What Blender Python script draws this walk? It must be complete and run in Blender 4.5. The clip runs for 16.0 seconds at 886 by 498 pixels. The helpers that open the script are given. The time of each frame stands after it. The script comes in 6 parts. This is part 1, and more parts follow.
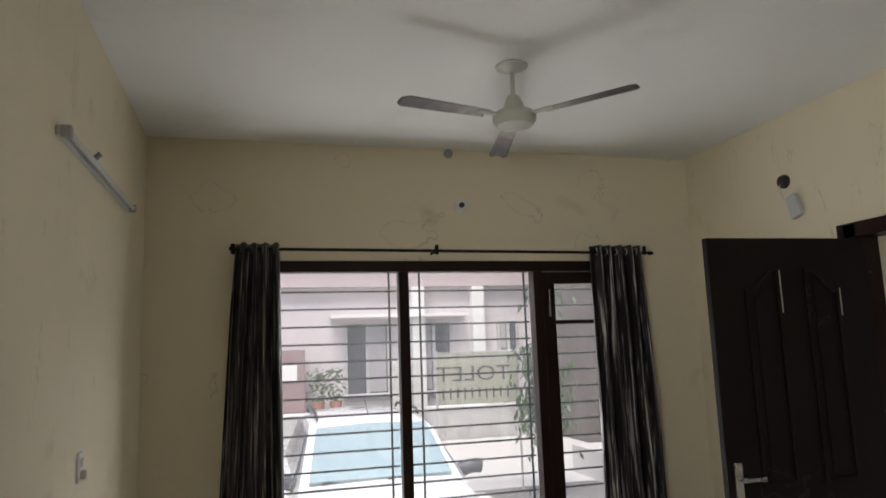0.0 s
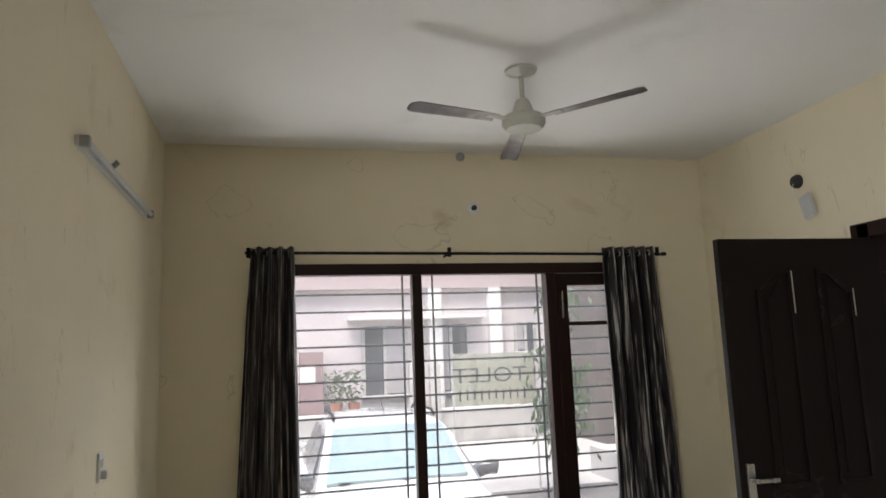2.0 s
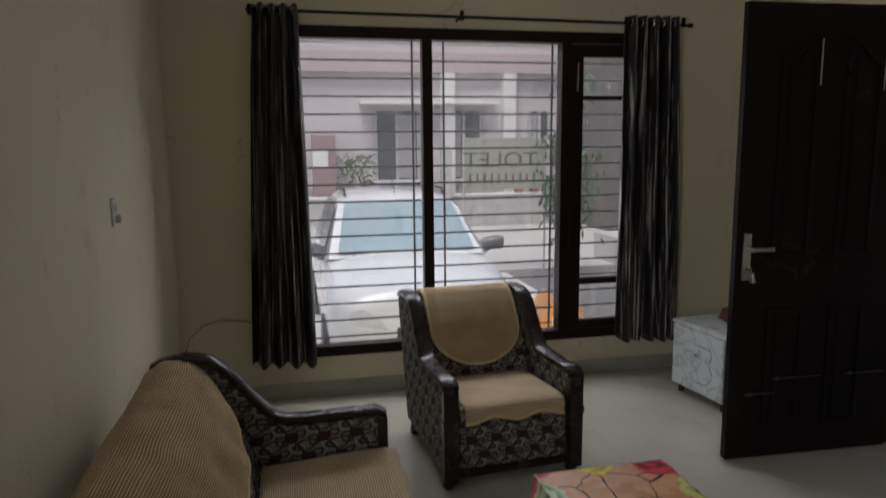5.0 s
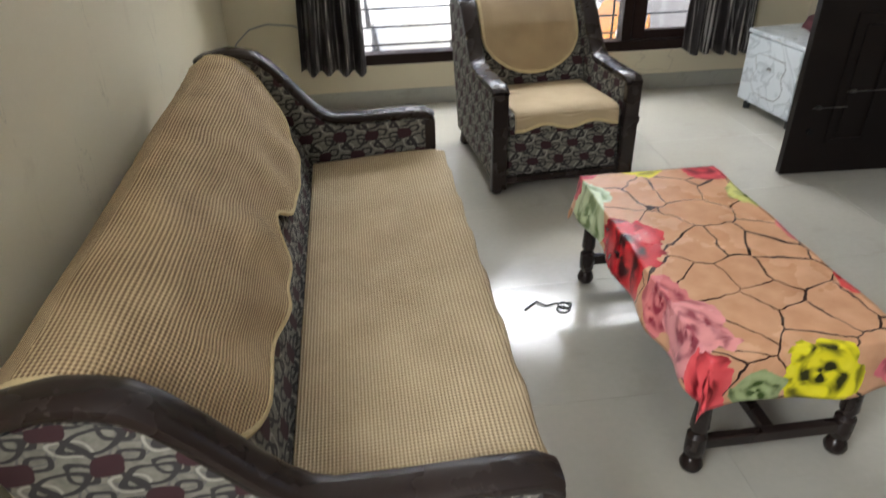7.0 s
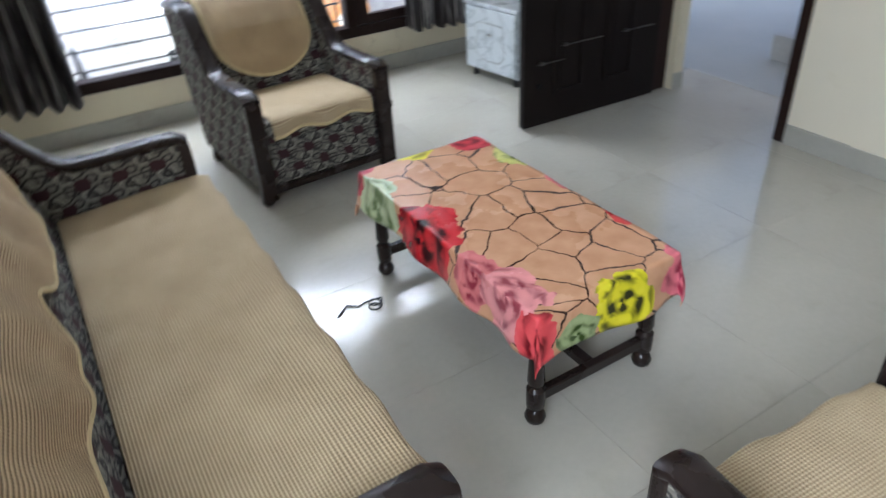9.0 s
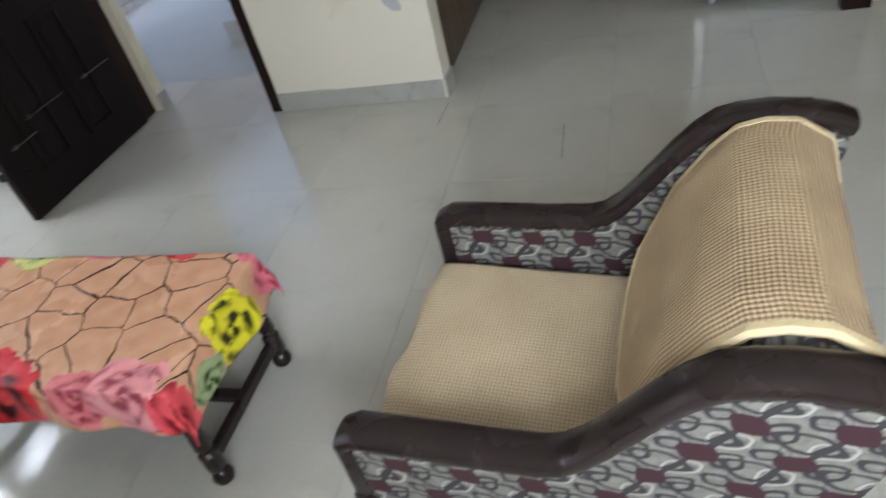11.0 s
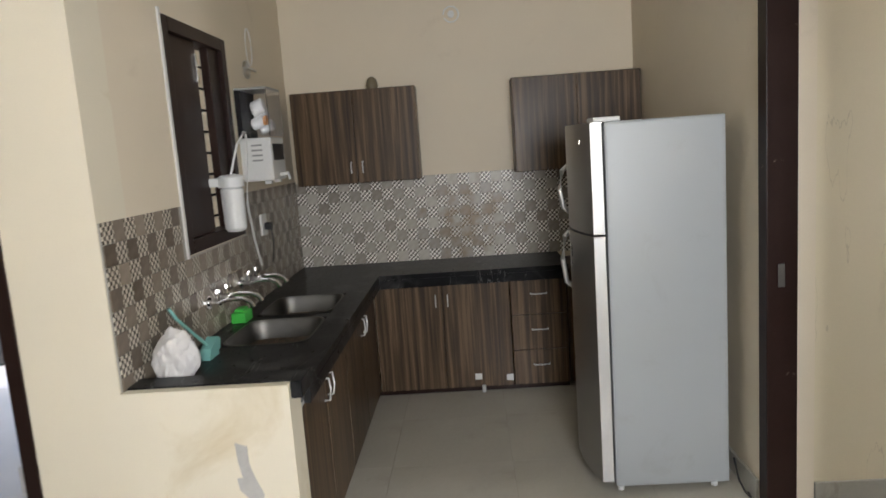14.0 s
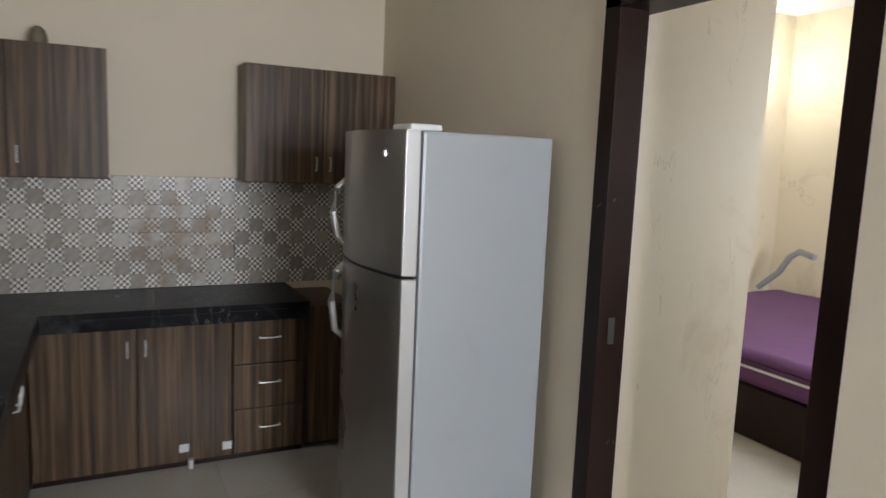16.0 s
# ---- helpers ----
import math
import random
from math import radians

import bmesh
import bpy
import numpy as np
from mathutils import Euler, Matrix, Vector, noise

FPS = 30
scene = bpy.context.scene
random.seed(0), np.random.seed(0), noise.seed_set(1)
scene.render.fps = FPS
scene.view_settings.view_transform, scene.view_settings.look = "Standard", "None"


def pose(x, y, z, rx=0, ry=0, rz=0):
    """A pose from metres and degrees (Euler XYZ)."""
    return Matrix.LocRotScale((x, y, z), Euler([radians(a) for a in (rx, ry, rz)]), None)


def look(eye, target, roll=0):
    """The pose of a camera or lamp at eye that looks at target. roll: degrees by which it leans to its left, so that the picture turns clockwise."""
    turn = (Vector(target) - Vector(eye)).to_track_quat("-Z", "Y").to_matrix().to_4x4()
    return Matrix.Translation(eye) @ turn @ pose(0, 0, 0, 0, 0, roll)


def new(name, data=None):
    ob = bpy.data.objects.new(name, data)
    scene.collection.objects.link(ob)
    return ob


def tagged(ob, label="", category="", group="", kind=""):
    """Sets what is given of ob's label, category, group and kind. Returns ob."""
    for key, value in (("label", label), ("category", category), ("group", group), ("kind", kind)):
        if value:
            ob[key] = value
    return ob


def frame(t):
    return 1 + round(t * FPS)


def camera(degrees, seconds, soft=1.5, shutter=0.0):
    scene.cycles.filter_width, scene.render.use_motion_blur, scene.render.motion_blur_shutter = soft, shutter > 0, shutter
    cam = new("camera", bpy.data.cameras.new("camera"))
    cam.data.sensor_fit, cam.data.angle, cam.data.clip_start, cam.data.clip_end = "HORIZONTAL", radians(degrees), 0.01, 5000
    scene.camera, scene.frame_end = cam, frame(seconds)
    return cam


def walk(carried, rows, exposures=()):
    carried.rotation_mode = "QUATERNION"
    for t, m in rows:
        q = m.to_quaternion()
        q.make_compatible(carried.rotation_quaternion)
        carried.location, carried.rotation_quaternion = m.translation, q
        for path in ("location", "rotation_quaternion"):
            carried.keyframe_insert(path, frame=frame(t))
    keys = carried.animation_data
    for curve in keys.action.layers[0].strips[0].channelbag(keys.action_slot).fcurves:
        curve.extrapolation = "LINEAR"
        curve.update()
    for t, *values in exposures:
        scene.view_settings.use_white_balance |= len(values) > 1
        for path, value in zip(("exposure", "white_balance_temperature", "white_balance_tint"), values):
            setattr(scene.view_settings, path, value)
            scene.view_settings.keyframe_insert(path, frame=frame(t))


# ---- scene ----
cam = camera(65.8, 16.0, 1.5, 0.5)
PATH = [
    (0, (0.184, 0.264, 1.644), (0.706, 2.172, 1.934), -2.0),
    (0.5, (0.211, 0.234, 1.652), (0.732, 2.13, 2.02), -2.6),
    (1, (0.203, 0.232, 1.655), (0.663, 2.136, 2.057), -3.0),
    (1.5, (0.205, 0.222, 1.651), (0.656, 2.14, 1.995), -2.3),
    (2, (0.205, 0.221, 1.645), (0.677, 2.142, 1.941), -2.2),
    (2.5, (0.209, 0.218, 1.639), (0.672, 2.154, 1.83), -1.9),
    (3, (0.213, 0.229, 1.597), (0.671, 2.173, 1.693), -1.9),
    (3.2, (0.197, 0.235, 1.607), (0.673, 2.178, 1.642), -1.4),
    (5.3, (0.252, 0.26, 1.5), (0.645, 2.174, 1.074), -0.5),
    (5.5, (0.261, 0.263, 1.49), (0.631, 2.157, 0.966), -0.5),
    (6, (0.266, 0.266, 1.457), (0.596, 2.115, 0.77), -0.5),
    (6.5, (0.274, 0.275, 1.424), (0.548, 2.041, 0.527), -0.7),
    (7, (0.274, 0.286, 1.404), (0.482, 1.985, 0.369), -1.3),
    (7.5, (0.257, 0.288, 1.382), (0.405, 1.908, 0.219), -1.4),
    (8, (0.265, 0.29, 1.379), (0.444, 1.88, 0.18), -1.0),
    (8.5, (0.255, 0.323, 1.398), (0.728, 1.892, 0.252), -0.7),
    (9, (0.194, 0.384, 1.424), (1.028, 1.84, 0.337), -3.6),
    (9.2, (0.168, 0.395, 1.437), (1.096, 1.803, 0.361), -7.9),
    (11.3, (0.277, 0.282, 1.459), (1.802, 0.769, 0.26), -12.4),
    (11.5, (0.337, 0.244, 1.491), (1.94, 0.727, 0.397), -10.9),
    (12, (0.472, 0.184, 1.521), (2.283, 0.524, 0.743), -5.4),
    (12.5, (0.608, 0.144, 1.556), (2.49, 0.535, 1.005), -1.6),
    (13, (0.691, 0.286, 1.568), (2.623, 0.627, 1.177), -0.8),
    (13.5, (0.754, 0.48, 1.584), (2.718, 0.658, 1.25), -2.6),
    (14, (0.948, 0.615, 1.556), (2.925, 0.702, 1.265), -4.1),
    (14.5, (1.138, 0.762, 1.535), (3.107, 0.559, 1.246), -2.5),
    (15, (1.302, 0.92, 1.541), (3.224, 0.471, 1.217), -5.1),
    (15.5, (1.524, 0.974, 1.535), (3.38, 0.283, 1.26), 0.2),
    (16, (1.822, 0.952, 1.532), (3.595, 0.066, 1.269), 2.4),
]
EXPOSURE = [(0.0, 0.70, 6450, 11), (0.5, 0.98, 6450, 11), (1.0, 1.08, 6450, 11), (2.0, 1.0, 6450, 11), (3.0, 0.65, 6450, 11), (5.3, -0.15, 6300, 12), (5.7, 0.06, 6350, 12), (6.5, 1.25, 6450, 12),
            (7.0, 1.42, 6200, 10), (8.0, 1.45, 5800, 9), (9.0, 1.45, 5550, 9), (11.3, 1.42, 5750, 10), (12.0, 1.52, 6400, 11), (13.0, 1.85, 6600, 12), (13.5, 1.92, 6650, 12), (14.5, 1.92, 6200, 13), (16.0, 1.92, 6100, 14)]
walk(cam, [(t, look(eye, target, roll)) for t, eye, target, roll in PATH], EXPOSURE)

# ---- light ----
world = bpy.data.worlds.new("sky")
scene.world = world
world.use_nodes = True
wn = world.node_tree.nodes
sky = wn.new("ShaderNodeTexSky")
sky.sky_type, sky.sun_disc = "NISHITA", False
sky.sun_elevation, sky.sun_rotation = radians(63.8), radians(208.3)
sky.air_density, sky.dust_density = 1.0, 4.0
wn["Background"].inputs["Strength"].default_value = 0.15
world.node_tree.links.new(sky.outputs["Color"], wn["Background"].inputs["Color"])


def lamp(name, kind, m, energy, color=(1, 1, 1), size=1.0, size_y=0.0):
    data = bpy.data.lights.new(name, kind)
    data.energy, data.color = energy, color
    if kind == "AREA":
        data.shape, data.size, data.size_y = "RECTANGLE", size, size_y or size
    if kind == "SUN":
        data.angle = radians(25)
    ob = new(name, data)
    ob.matrix_world = m
    return ob


lamp("sun", "SUN", look((-3.5, -2.5, 15), (0, 4, 0)), 2.4, (1.0, 0.97, 0.94))
lamp("window_sky_light", "AREA", look((1.95, 5.28, 2.98), (-0.7, 1.0, 0.8)), 60, (0.98, 0.98, 0.98), 1.5, 1.15)
lamp("window_sky_light", "AREA", look((0.60, 5.28, 2.98), (3.2, 1.0, 0.8)), 55, (0.98, 0.98, 0.98), 1.5, 1.15)
lamp("window_ground_light", "AREA", look((1.28, 4.86, -0.02), (1.28, 1.6, 2.4)), 22, (0.97, 0.98, 1.0), 2.2, 0.3)
# unseen daylight lamp added behind the camera for kitchen and fridge side
lamp("unseen_side_fill", "AREA", look((-0.60, 0.05, 1.6), (3.0, 0.6, 1.3)), 29, (0.96, 0.975, 0.99), 1.0, 1.0)
# added bedroom fill; no window stands here, it brightens the passage wall
lamp("bedroom_fill_light", "AREA", look((2.74, -2.9, 1.5), (5.5, -2.2, 1.2)), 24, (0.97, 0.98, 1.0), 1.0, 1.0)
lamp("bedroom_lamp", "POINT", pose(5.93, -4.1, 2.40), 2.6, (1.0, 0.95, 0.86))

# ---- materials ----
def mat(name, color, rough=0.6, metal=0.0, var=0.12, scale=3.0, grain=0.06, gscale=60.0, bump=0.15, dist=0.002, spec=0.5, coat=0.0):
    """A surface with two scales of variation and a fine relief."""
    m = bpy.data.materials.new(name)
    m.use_nodes = True
    n, l = m.node_tree.nodes, m.node_tree.links
    b = n["Principled BSDF"]
    b.inputs["Roughness"].default_value, b.inputs["Metallic"].default_value = rough, metal
    b.inputs["Specular IOR Level"].default_value = spec
    b.inputs["Coat Weight"].default_value = coat
    tc = n.new("ShaderNodeTexCoord")
    big, fine = n.new("ShaderNodeTexNoise"), n.new("ShaderNodeTexNoise")
    big.inputs["Scale"].default_value, fine.inputs["Scale"].default_value = scale, gscale
    big.inputs["Detail"].default_value, fine.inputs["Detail"].default_value = 5, 3
    for t in (big, fine):
        l.new(tc.outputs["Object"], t.inputs["Vector"])
    base = n.new("ShaderNodeMixRGB")
    base.blend_type, base.inputs[0].default_value = "MULTIPLY", 1.0
    base.inputs[1].default_value = (*color, 1)
    add = n.new("ShaderNodeMath")
    add.operation = "MULTIPLY_ADD"
    add.inputs[1].default_value, add.inputs[2].default_value = 2 * var, 1 - var
    l.new(big.outputs["Fac"], add.inputs[0])
    add2 = n.new("ShaderNodeMath")
    add2.operation = "MULTIPLY_ADD"
    add2.inputs[1].default_value = 2 * grain
    l.new(fine.outputs["Fac"], add2.inputs[0])
    sub = n.new("ShaderNodeMath")
    sub.operation, sub.inputs[1].default_value = "SUBTRACT", grain
    l.new(add.outputs[0], sub.inputs[0])
    l.new(sub.outputs[0], add2.inputs[2])
    l.new(add2.outputs[0], base.inputs[2])
    l.new(base.outputs[0], b.inputs["Base Color"])
    rr = n.new("ShaderNodeMath")
    rr.operation, rr.inputs[1].default_value, rr.inputs[2].default_value = "MULTIPLY_ADD", 0.16, rough - 0.08
    l.new(big.outputs["Fac"], rr.inputs[0])
    l.new(rr.outputs[0], b.inputs["Roughness"])
    if bump:
        bp = n.new("ShaderNodeBump")
        bp.inputs["Strength"].default_value, bp.inputs["Distance"].default_value = bump, dist
        l.new(fine.outputs["Fac"], bp.inputs["Height"])
        l.new(bp.outputs["Normal"], b.inputs["Normal"])
    return m


def nodes_of(m):
    n = m.node_tree.nodes
    return n, m.node_tree.links, n["Principled BSDF"]


def node(n, kind, **values):
    made = n.new("ShaderNode" + kind)
    for key, v in values.items():
        made.inputs[key].default_value = v
    return made


def maths(n, l, op, a, b=0.0, c=0.0):
    made = n.new("ShaderNodeMath")
    made.operation = op
    for i, v in enumerate((a, b, c)):
        if isinstance(v, (int, float)):
            made.inputs[i].default_value = v
        else:
            l.new(v, made.inputs[i])
    return made.outputs[0]


def ramp(n, l, fac, stops, constant=False):
    made = n.new("ShaderNodeValToRGB")
    if constant:
        made.color_ramp.interpolation = "CONSTANT"
    e = made.color_ramp.elements
    for i, (p, c) in enumerate(stops):
        el = e[i] if i < 2 else e.new(p)
        el.position, el.color = p, (*c, 1)
    l.new(fac, made.inputs[0])
    return made.outputs[0]


def mixed(n, l, fac, a, b, blend="MIX"):
    made = n.new("ShaderNodeMixRGB")
    made.blend_type = blend
    for i, v in enumerate((fac, a, b)):
        if isinstance(v, (int, float)):
            made.inputs[i].default_value = v
        elif isinstance(v, tuple):
            made.inputs[i].default_value = (*v, 1)
        else:
            l.new(v, made.inputs[i])
    return made.outputs[0]


M_WALL = mat("cream_wall_paint", (0.70, 0.63, 0.465), 0.62, var=0.07, scale=1.3, grain=0.03, gscale=160, bump=0.12, dist=0.001)
# lit copy of the cream paint: the pier's cooler daylight is in its colour
M_WALL_LIT = mat("cream_wall_paint_lit", (0.745, 0.69, 0.555), 0.62, var=0.07, scale=1.5, grain=0.03, gscale=160, bump=0.12, dist=0.001)
M_DUSTY = mat("pale_dusty_concrete", (0.64, 0.625, 0.615), 0.8, var=0.18, scale=2.0, grain=0.1, gscale=45, bump=0.3, dist=0.004)
M_KWALL = mat("beige_kitchen_paint", (0.72, 0.64, 0.505), 0.62, var=0.06, scale=1.6, grain=0.03, gscale=160, bump=0.12, dist=0.001)
M_CEIL = mat("white_ceiling_paint", (0.72, 0.72, 0.70), 0.8, var=0.05, scale=1.0, grain=0.03, gscale=120, bump=0.1, dist=0.001)
M_TILE = mat("grey_green_polished_floor", (0.475, 0.452, 0.385), 0.11, var=0.14, scale=2.2, grain=0.05, gscale=45, bump=0.02, dist=0.0005, spec=0.5)
M_GROUT = mat("floor_grout", (0.41, 0.40, 0.36), 0.6)
M_SKIRT = mat("grey_stone_skirting", (0.40, 0.39, 0.34), 0.35, var=0.15, scale=6)
M_DARK = mat("dark_brown_gloss_paint", (0.020, 0.010, 0.008), 0.38, spec=0.16, var=0.3, scale=4, grain=0.1, gscale=90, bump=0.1)
M_LEAF_DOOR = mat("dark_brown_door_paint", (0.011, 0.008, 0.007), 0.42, spec=0.13, var=0.25, scale=3, grain=0.1, gscale=80, bump=0.15)
M_BLACKWOOD = mat("dark_polished_wood", (0.020, 0.013, 0.011), 0.27, var=0.3, scale=8, grain=0.1, gscale=70, bump=0.06, spec=0.3, coat=0.1)
M_STEEL = mat("brushed_steel", (0.55, 0.55, 0.54), 0.28, 1.0, var=0.08, scale=5, grain=0.05, gscale=200, bump=0.04)
M_CHROME = mat("chrome", (0.75, 0.75, 0.75), 0.12, 1.0, var=0.04, bump=0.0)
M_WHITEP = mat("white_plastic", (0.72, 0.73, 0.72), 0.4, var=0.06, scale=8, bump=0.03)
M_TUBE = mat("dusty_grey_plastic", (0.50, 0.51, 0.50), 0.4, var=0.12, scale=8, bump=0.03)
M_GREYP = mat("grey_plastic", (0.28, 0.29, 0.29), 0.4, var=0.08, scale=8, bump=0.03)
M_BLACKP = mat("black_rubber", (0.02, 0.02, 0.021), 0.5, var=0.2, scale=9, bump=0.05)
M_IRON = mat("black_iron", (0.012, 0.012, 0.013), 0.75, 0.0, var=0.2, scale=20, bump=0.1, spec=0.12)
M_FAN = mat("ivory_fan_enamel", (0.43, 0.43, 0.37), 0.35, var=0.1, scale=9, bump=0.04)
M_GRANITE = mat("black_granite", (0.008, 0.008, 0.009), 0.30, spec=0.10, var=0.4, scale=25, grain=0.5, gscale=180, bump=0.03)
M_FRSIDE = mat("silver_grey_fridge_side", (0.385, 0.41, 0.42), 0.38, 0.1, var=0.03, scale=2, grain=0.02, gscale=250, bump=0.05, dist=0.0006)
M_SINK = mat("dull_sink_steel", (0.15, 0.145, 0.135), 0.42, 1.0, var=0.3, scale=9, grain=0.06, gscale=150, bump=0.05)
M_SATIN = mat("satin_trim", (0.58, 0.585, 0.57), 0.36, 0.5, var=0.03, scale=2, grain=0.01, bump=0.0)
M_FRDOOR = mat("steel_fridge_door", (0.36, 0.35, 0.335), 0.30, 0.85, var=0.08, scale=3, grain=0.04, gscale=200, bump=0.03)
M_CONC = mat("grey_concrete", (0.45, 0.44, 0.42), 0.8, var=0.22, scale=2.5, grain=0.12, gscale=50, bump=0.3, dist=0.004)
M_PORCH = mat("pale_porch_tiles", (0.56, 0.545, 0.52), 0.5, var=0.12, scale=2.0)
M_ROAD = mat("road_asphalt", (0.16, 0.155, 0.15), 0.9, var=0.2, scale=0.8, grain=0.2, gscale=30, bump=0.3)
M_PINK = mat("pale_pink_render", (0.58, 0.53, 0.53), 0.8, var=0.08, scale=0.8, grain=0.05, gscale=30)
M_PINKD = mat("rose_band_render", (0.48, 0.40, 0.40), 0.8, var=0.1, scale=0.8)
M_OUTW = mat("white_outdoor_paint", (0.70, 0.69, 0.67), 0.7, var=0.1, scale=1.2)
M_CARW = mat("white_car_paint", (0.70, 0.71, 0.72), 0.2, var=0.02, bump=0.0, coat=0.6)
M_DGLASS = mat("dark_window_glass", (0.08, 0.085, 0.095), 0.1, var=0.1, bump=0.0, spec=0.8)
# opaque glass; the sky's pale sheen is put into the base colour
M_SCREEN = mat("windscreen_glass_sky_sheen", (0.27, 0.36, 0.40), 0.06, var=0.05, bump=0.0, spec=0.9)
M_LENS = mat("milky_headlight", (0.55, 0.56, 0.57), 0.15, var=0.2, scale=20, bump=0.0)
M_FABGREY = mat("grey_curtain_cloth", (0.35, 0.33, 0.34), 0.9, var=0.2, scale=6)
M_ORANGE = mat("orange_varnished_wood", (0.55, 0.22, 0.05), 0.4, var=0.2, scale=12)
M_PURPLE = mat("purple_bed_sheet", (0.115, 0.042, 0.13), 0.75, var=0.2, scale=5, grain=0.08, gscale=200, bump=0.3)
M_GREEN = mat("green_plastic", (0.05, 0.45, 0.06), 0.4, var=0.06)
M_TEAL = mat("teal_plastic", (0.18, 0.42, 0.38), 0.4, var=0.06)
M_BAG = mat("white_polythene", (0.68, 0.67, 0.66), 0.4, var=0.1, scale=14, bump=0.3, dist=0.006)
M_FOL = mat("green_leaves", (0.085, 0.125, 0.06), 0.6, var=0.4, scale=3, grain=0.1)
M_BARK = mat("brown_bark", (0.12, 0.09, 0.06), 0.9, var=0.3, scale=9, bump=0.5, dist=0.01)
M_BANNER = mat("pale_green_banner", (0.33, 0.33, 0.26), 0.8, var=0.1, scale=3)
M_INK = mat("faded_dark_ink", (0.085, 0.085, 0.085), 0.7)
M_BRICK = mat("whitewashed_brick", (0.55, 0.50, 0.47), 0.85, var=0.2, scale=10, bump=0.4, dist=0.004)
M_RED = mat("terracotta", (0.35, 0.16, 0.12), 0.8, var=0.15, scale=8)
M_PARAPET = mat("greyed_parapet_paint", (0.36, 0.345, 0.335), 0.8, var=0.15, scale=1.5)
M_STONE = mat("brown_grey_stone", (0.135, 0.115, 0.102), 0.9, var=0.3, scale=2.5, grain=0.15, gscale=30, bump=0.4, dist=0.006)
M_GATE = mat("dull_maroon_render", (0.27, 0.19, 0.19), 0.8, var=0.12, scale=1.5)
M_EDGE_LIGHT = mat("scuffed_edge_highlight", (0.34, 0.30, 0.25), 0.7, var=0.3, scale=40)
M_MAROON = mat("maroon_cloth", (0.09, 0.02, 0.025), 0.8, var=0.3, scale=12)
M_GLASS = bpy.data.materials.new("clear_glass")
M_GLASS.use_nodes = True
_n, _l, _b = nodes_of(M_GLASS)
_b.inputs["Transmission Weight"].default_value, _b.inputs["Roughness"].default_value, _b.inputs["IOR"].default_value = 1.0, 0.0, 1.45

M_PANE = bpy.data.materials.new("dusty_window_glass")
M_PANE.use_nodes = True
_n, _l, _b = nodes_of(M_PANE)
_b.inputs["Transmission Weight"].default_value, _b.inputs["Roughness"].default_value, _b.inputs["IOR"].default_value = 1.0, 0.0, 1.45
_tc = _n.new("ShaderNodeTexCoord")
_t = node(_n, "TexNoise", Scale=3.0, Detail=6.0, Roughness=0.65)
_l.new(_tc.outputs["Object"], _t.inputs["Vector"])
_dust = node(_n, "BsdfTranslucent", Color=(0.86, 0.87, 0.90, 1))
_mix = _n.new("ShaderNodeMixShader")
_l.new(maths(_n, _l, "MULTIPLY_ADD", _t.outputs["Fac"], 0.030, 0.006), _mix.inputs[0])
_l.new(_b.outputs[0], _mix.inputs[1])
_l.new(_dust.outputs[0], _mix.inputs[2])
_l.new(_mix.outputs[0], _n["Material Output"].inputs["Surface"])


def blade_paint():
    """Ivory enamel near the hub, dust-brown towards the tip."""
    m = mat("dusty_fan_blade", (0.4, 0.38, 0.35), 0.5, bump=0.1)
    n, l, b = nodes_of(m)
    tc = n.new("ShaderNodeTexCoord")
    sep = n.new("ShaderNodeSeparateXYZ")
    l.new(tc.outputs["UV"], sep.inputs[0])
    t = node(n, "TexNoise", Scale=18.0, Detail=5.0)
    l.new(tc.outputs["UV"], t.inputs["Vector"])
    f = maths(n, l, "ADD", sep.outputs[0], maths(n, l, "MULTIPLY_ADD", t.outputs["Fac"], 0.3, -0.15))
    l.new(ramp(n, l, f, [(0.17, (0.42, 0.40, 0.36)), (0.30, (0.20, 0.17, 0.155)), (0.46, (0.07, 0.055, 0.05))]), b.inputs["Base Color"])
    return m


def wood_laminate():
    m = mat("brown_striped_laminate", (0.105, 0.066, 0.046), 0.36, spec=0.28, var=0.1, scale=2, grain=0.05, gscale=120, bump=0.03)
    n, l, b = nodes_of(m)
    tc = n.new("ShaderNodeTexCoord")
    mp = n.new("ShaderNodeMapping")
    mp.inputs["Scale"].default_value = (38, 38, 0.9)
    l.new(tc.outputs["Object"], mp.inputs["Vector"])
    t = node(n, "TexNoise", Scale=1.0, Detail=4.0, Roughness=0.65)
    l.new(mp.outputs[0], t.inputs["Vector"])
    col = ramp(n, l, t.outputs["Fac"], [(0.3, (0.020, 0.012, 0.008)), (0.48, (0.074, 0.046, 0.025)), (0.62, (0.165, 0.108, 0.062))])
    l.new(col, b.inputs["Base Color"])
    return m


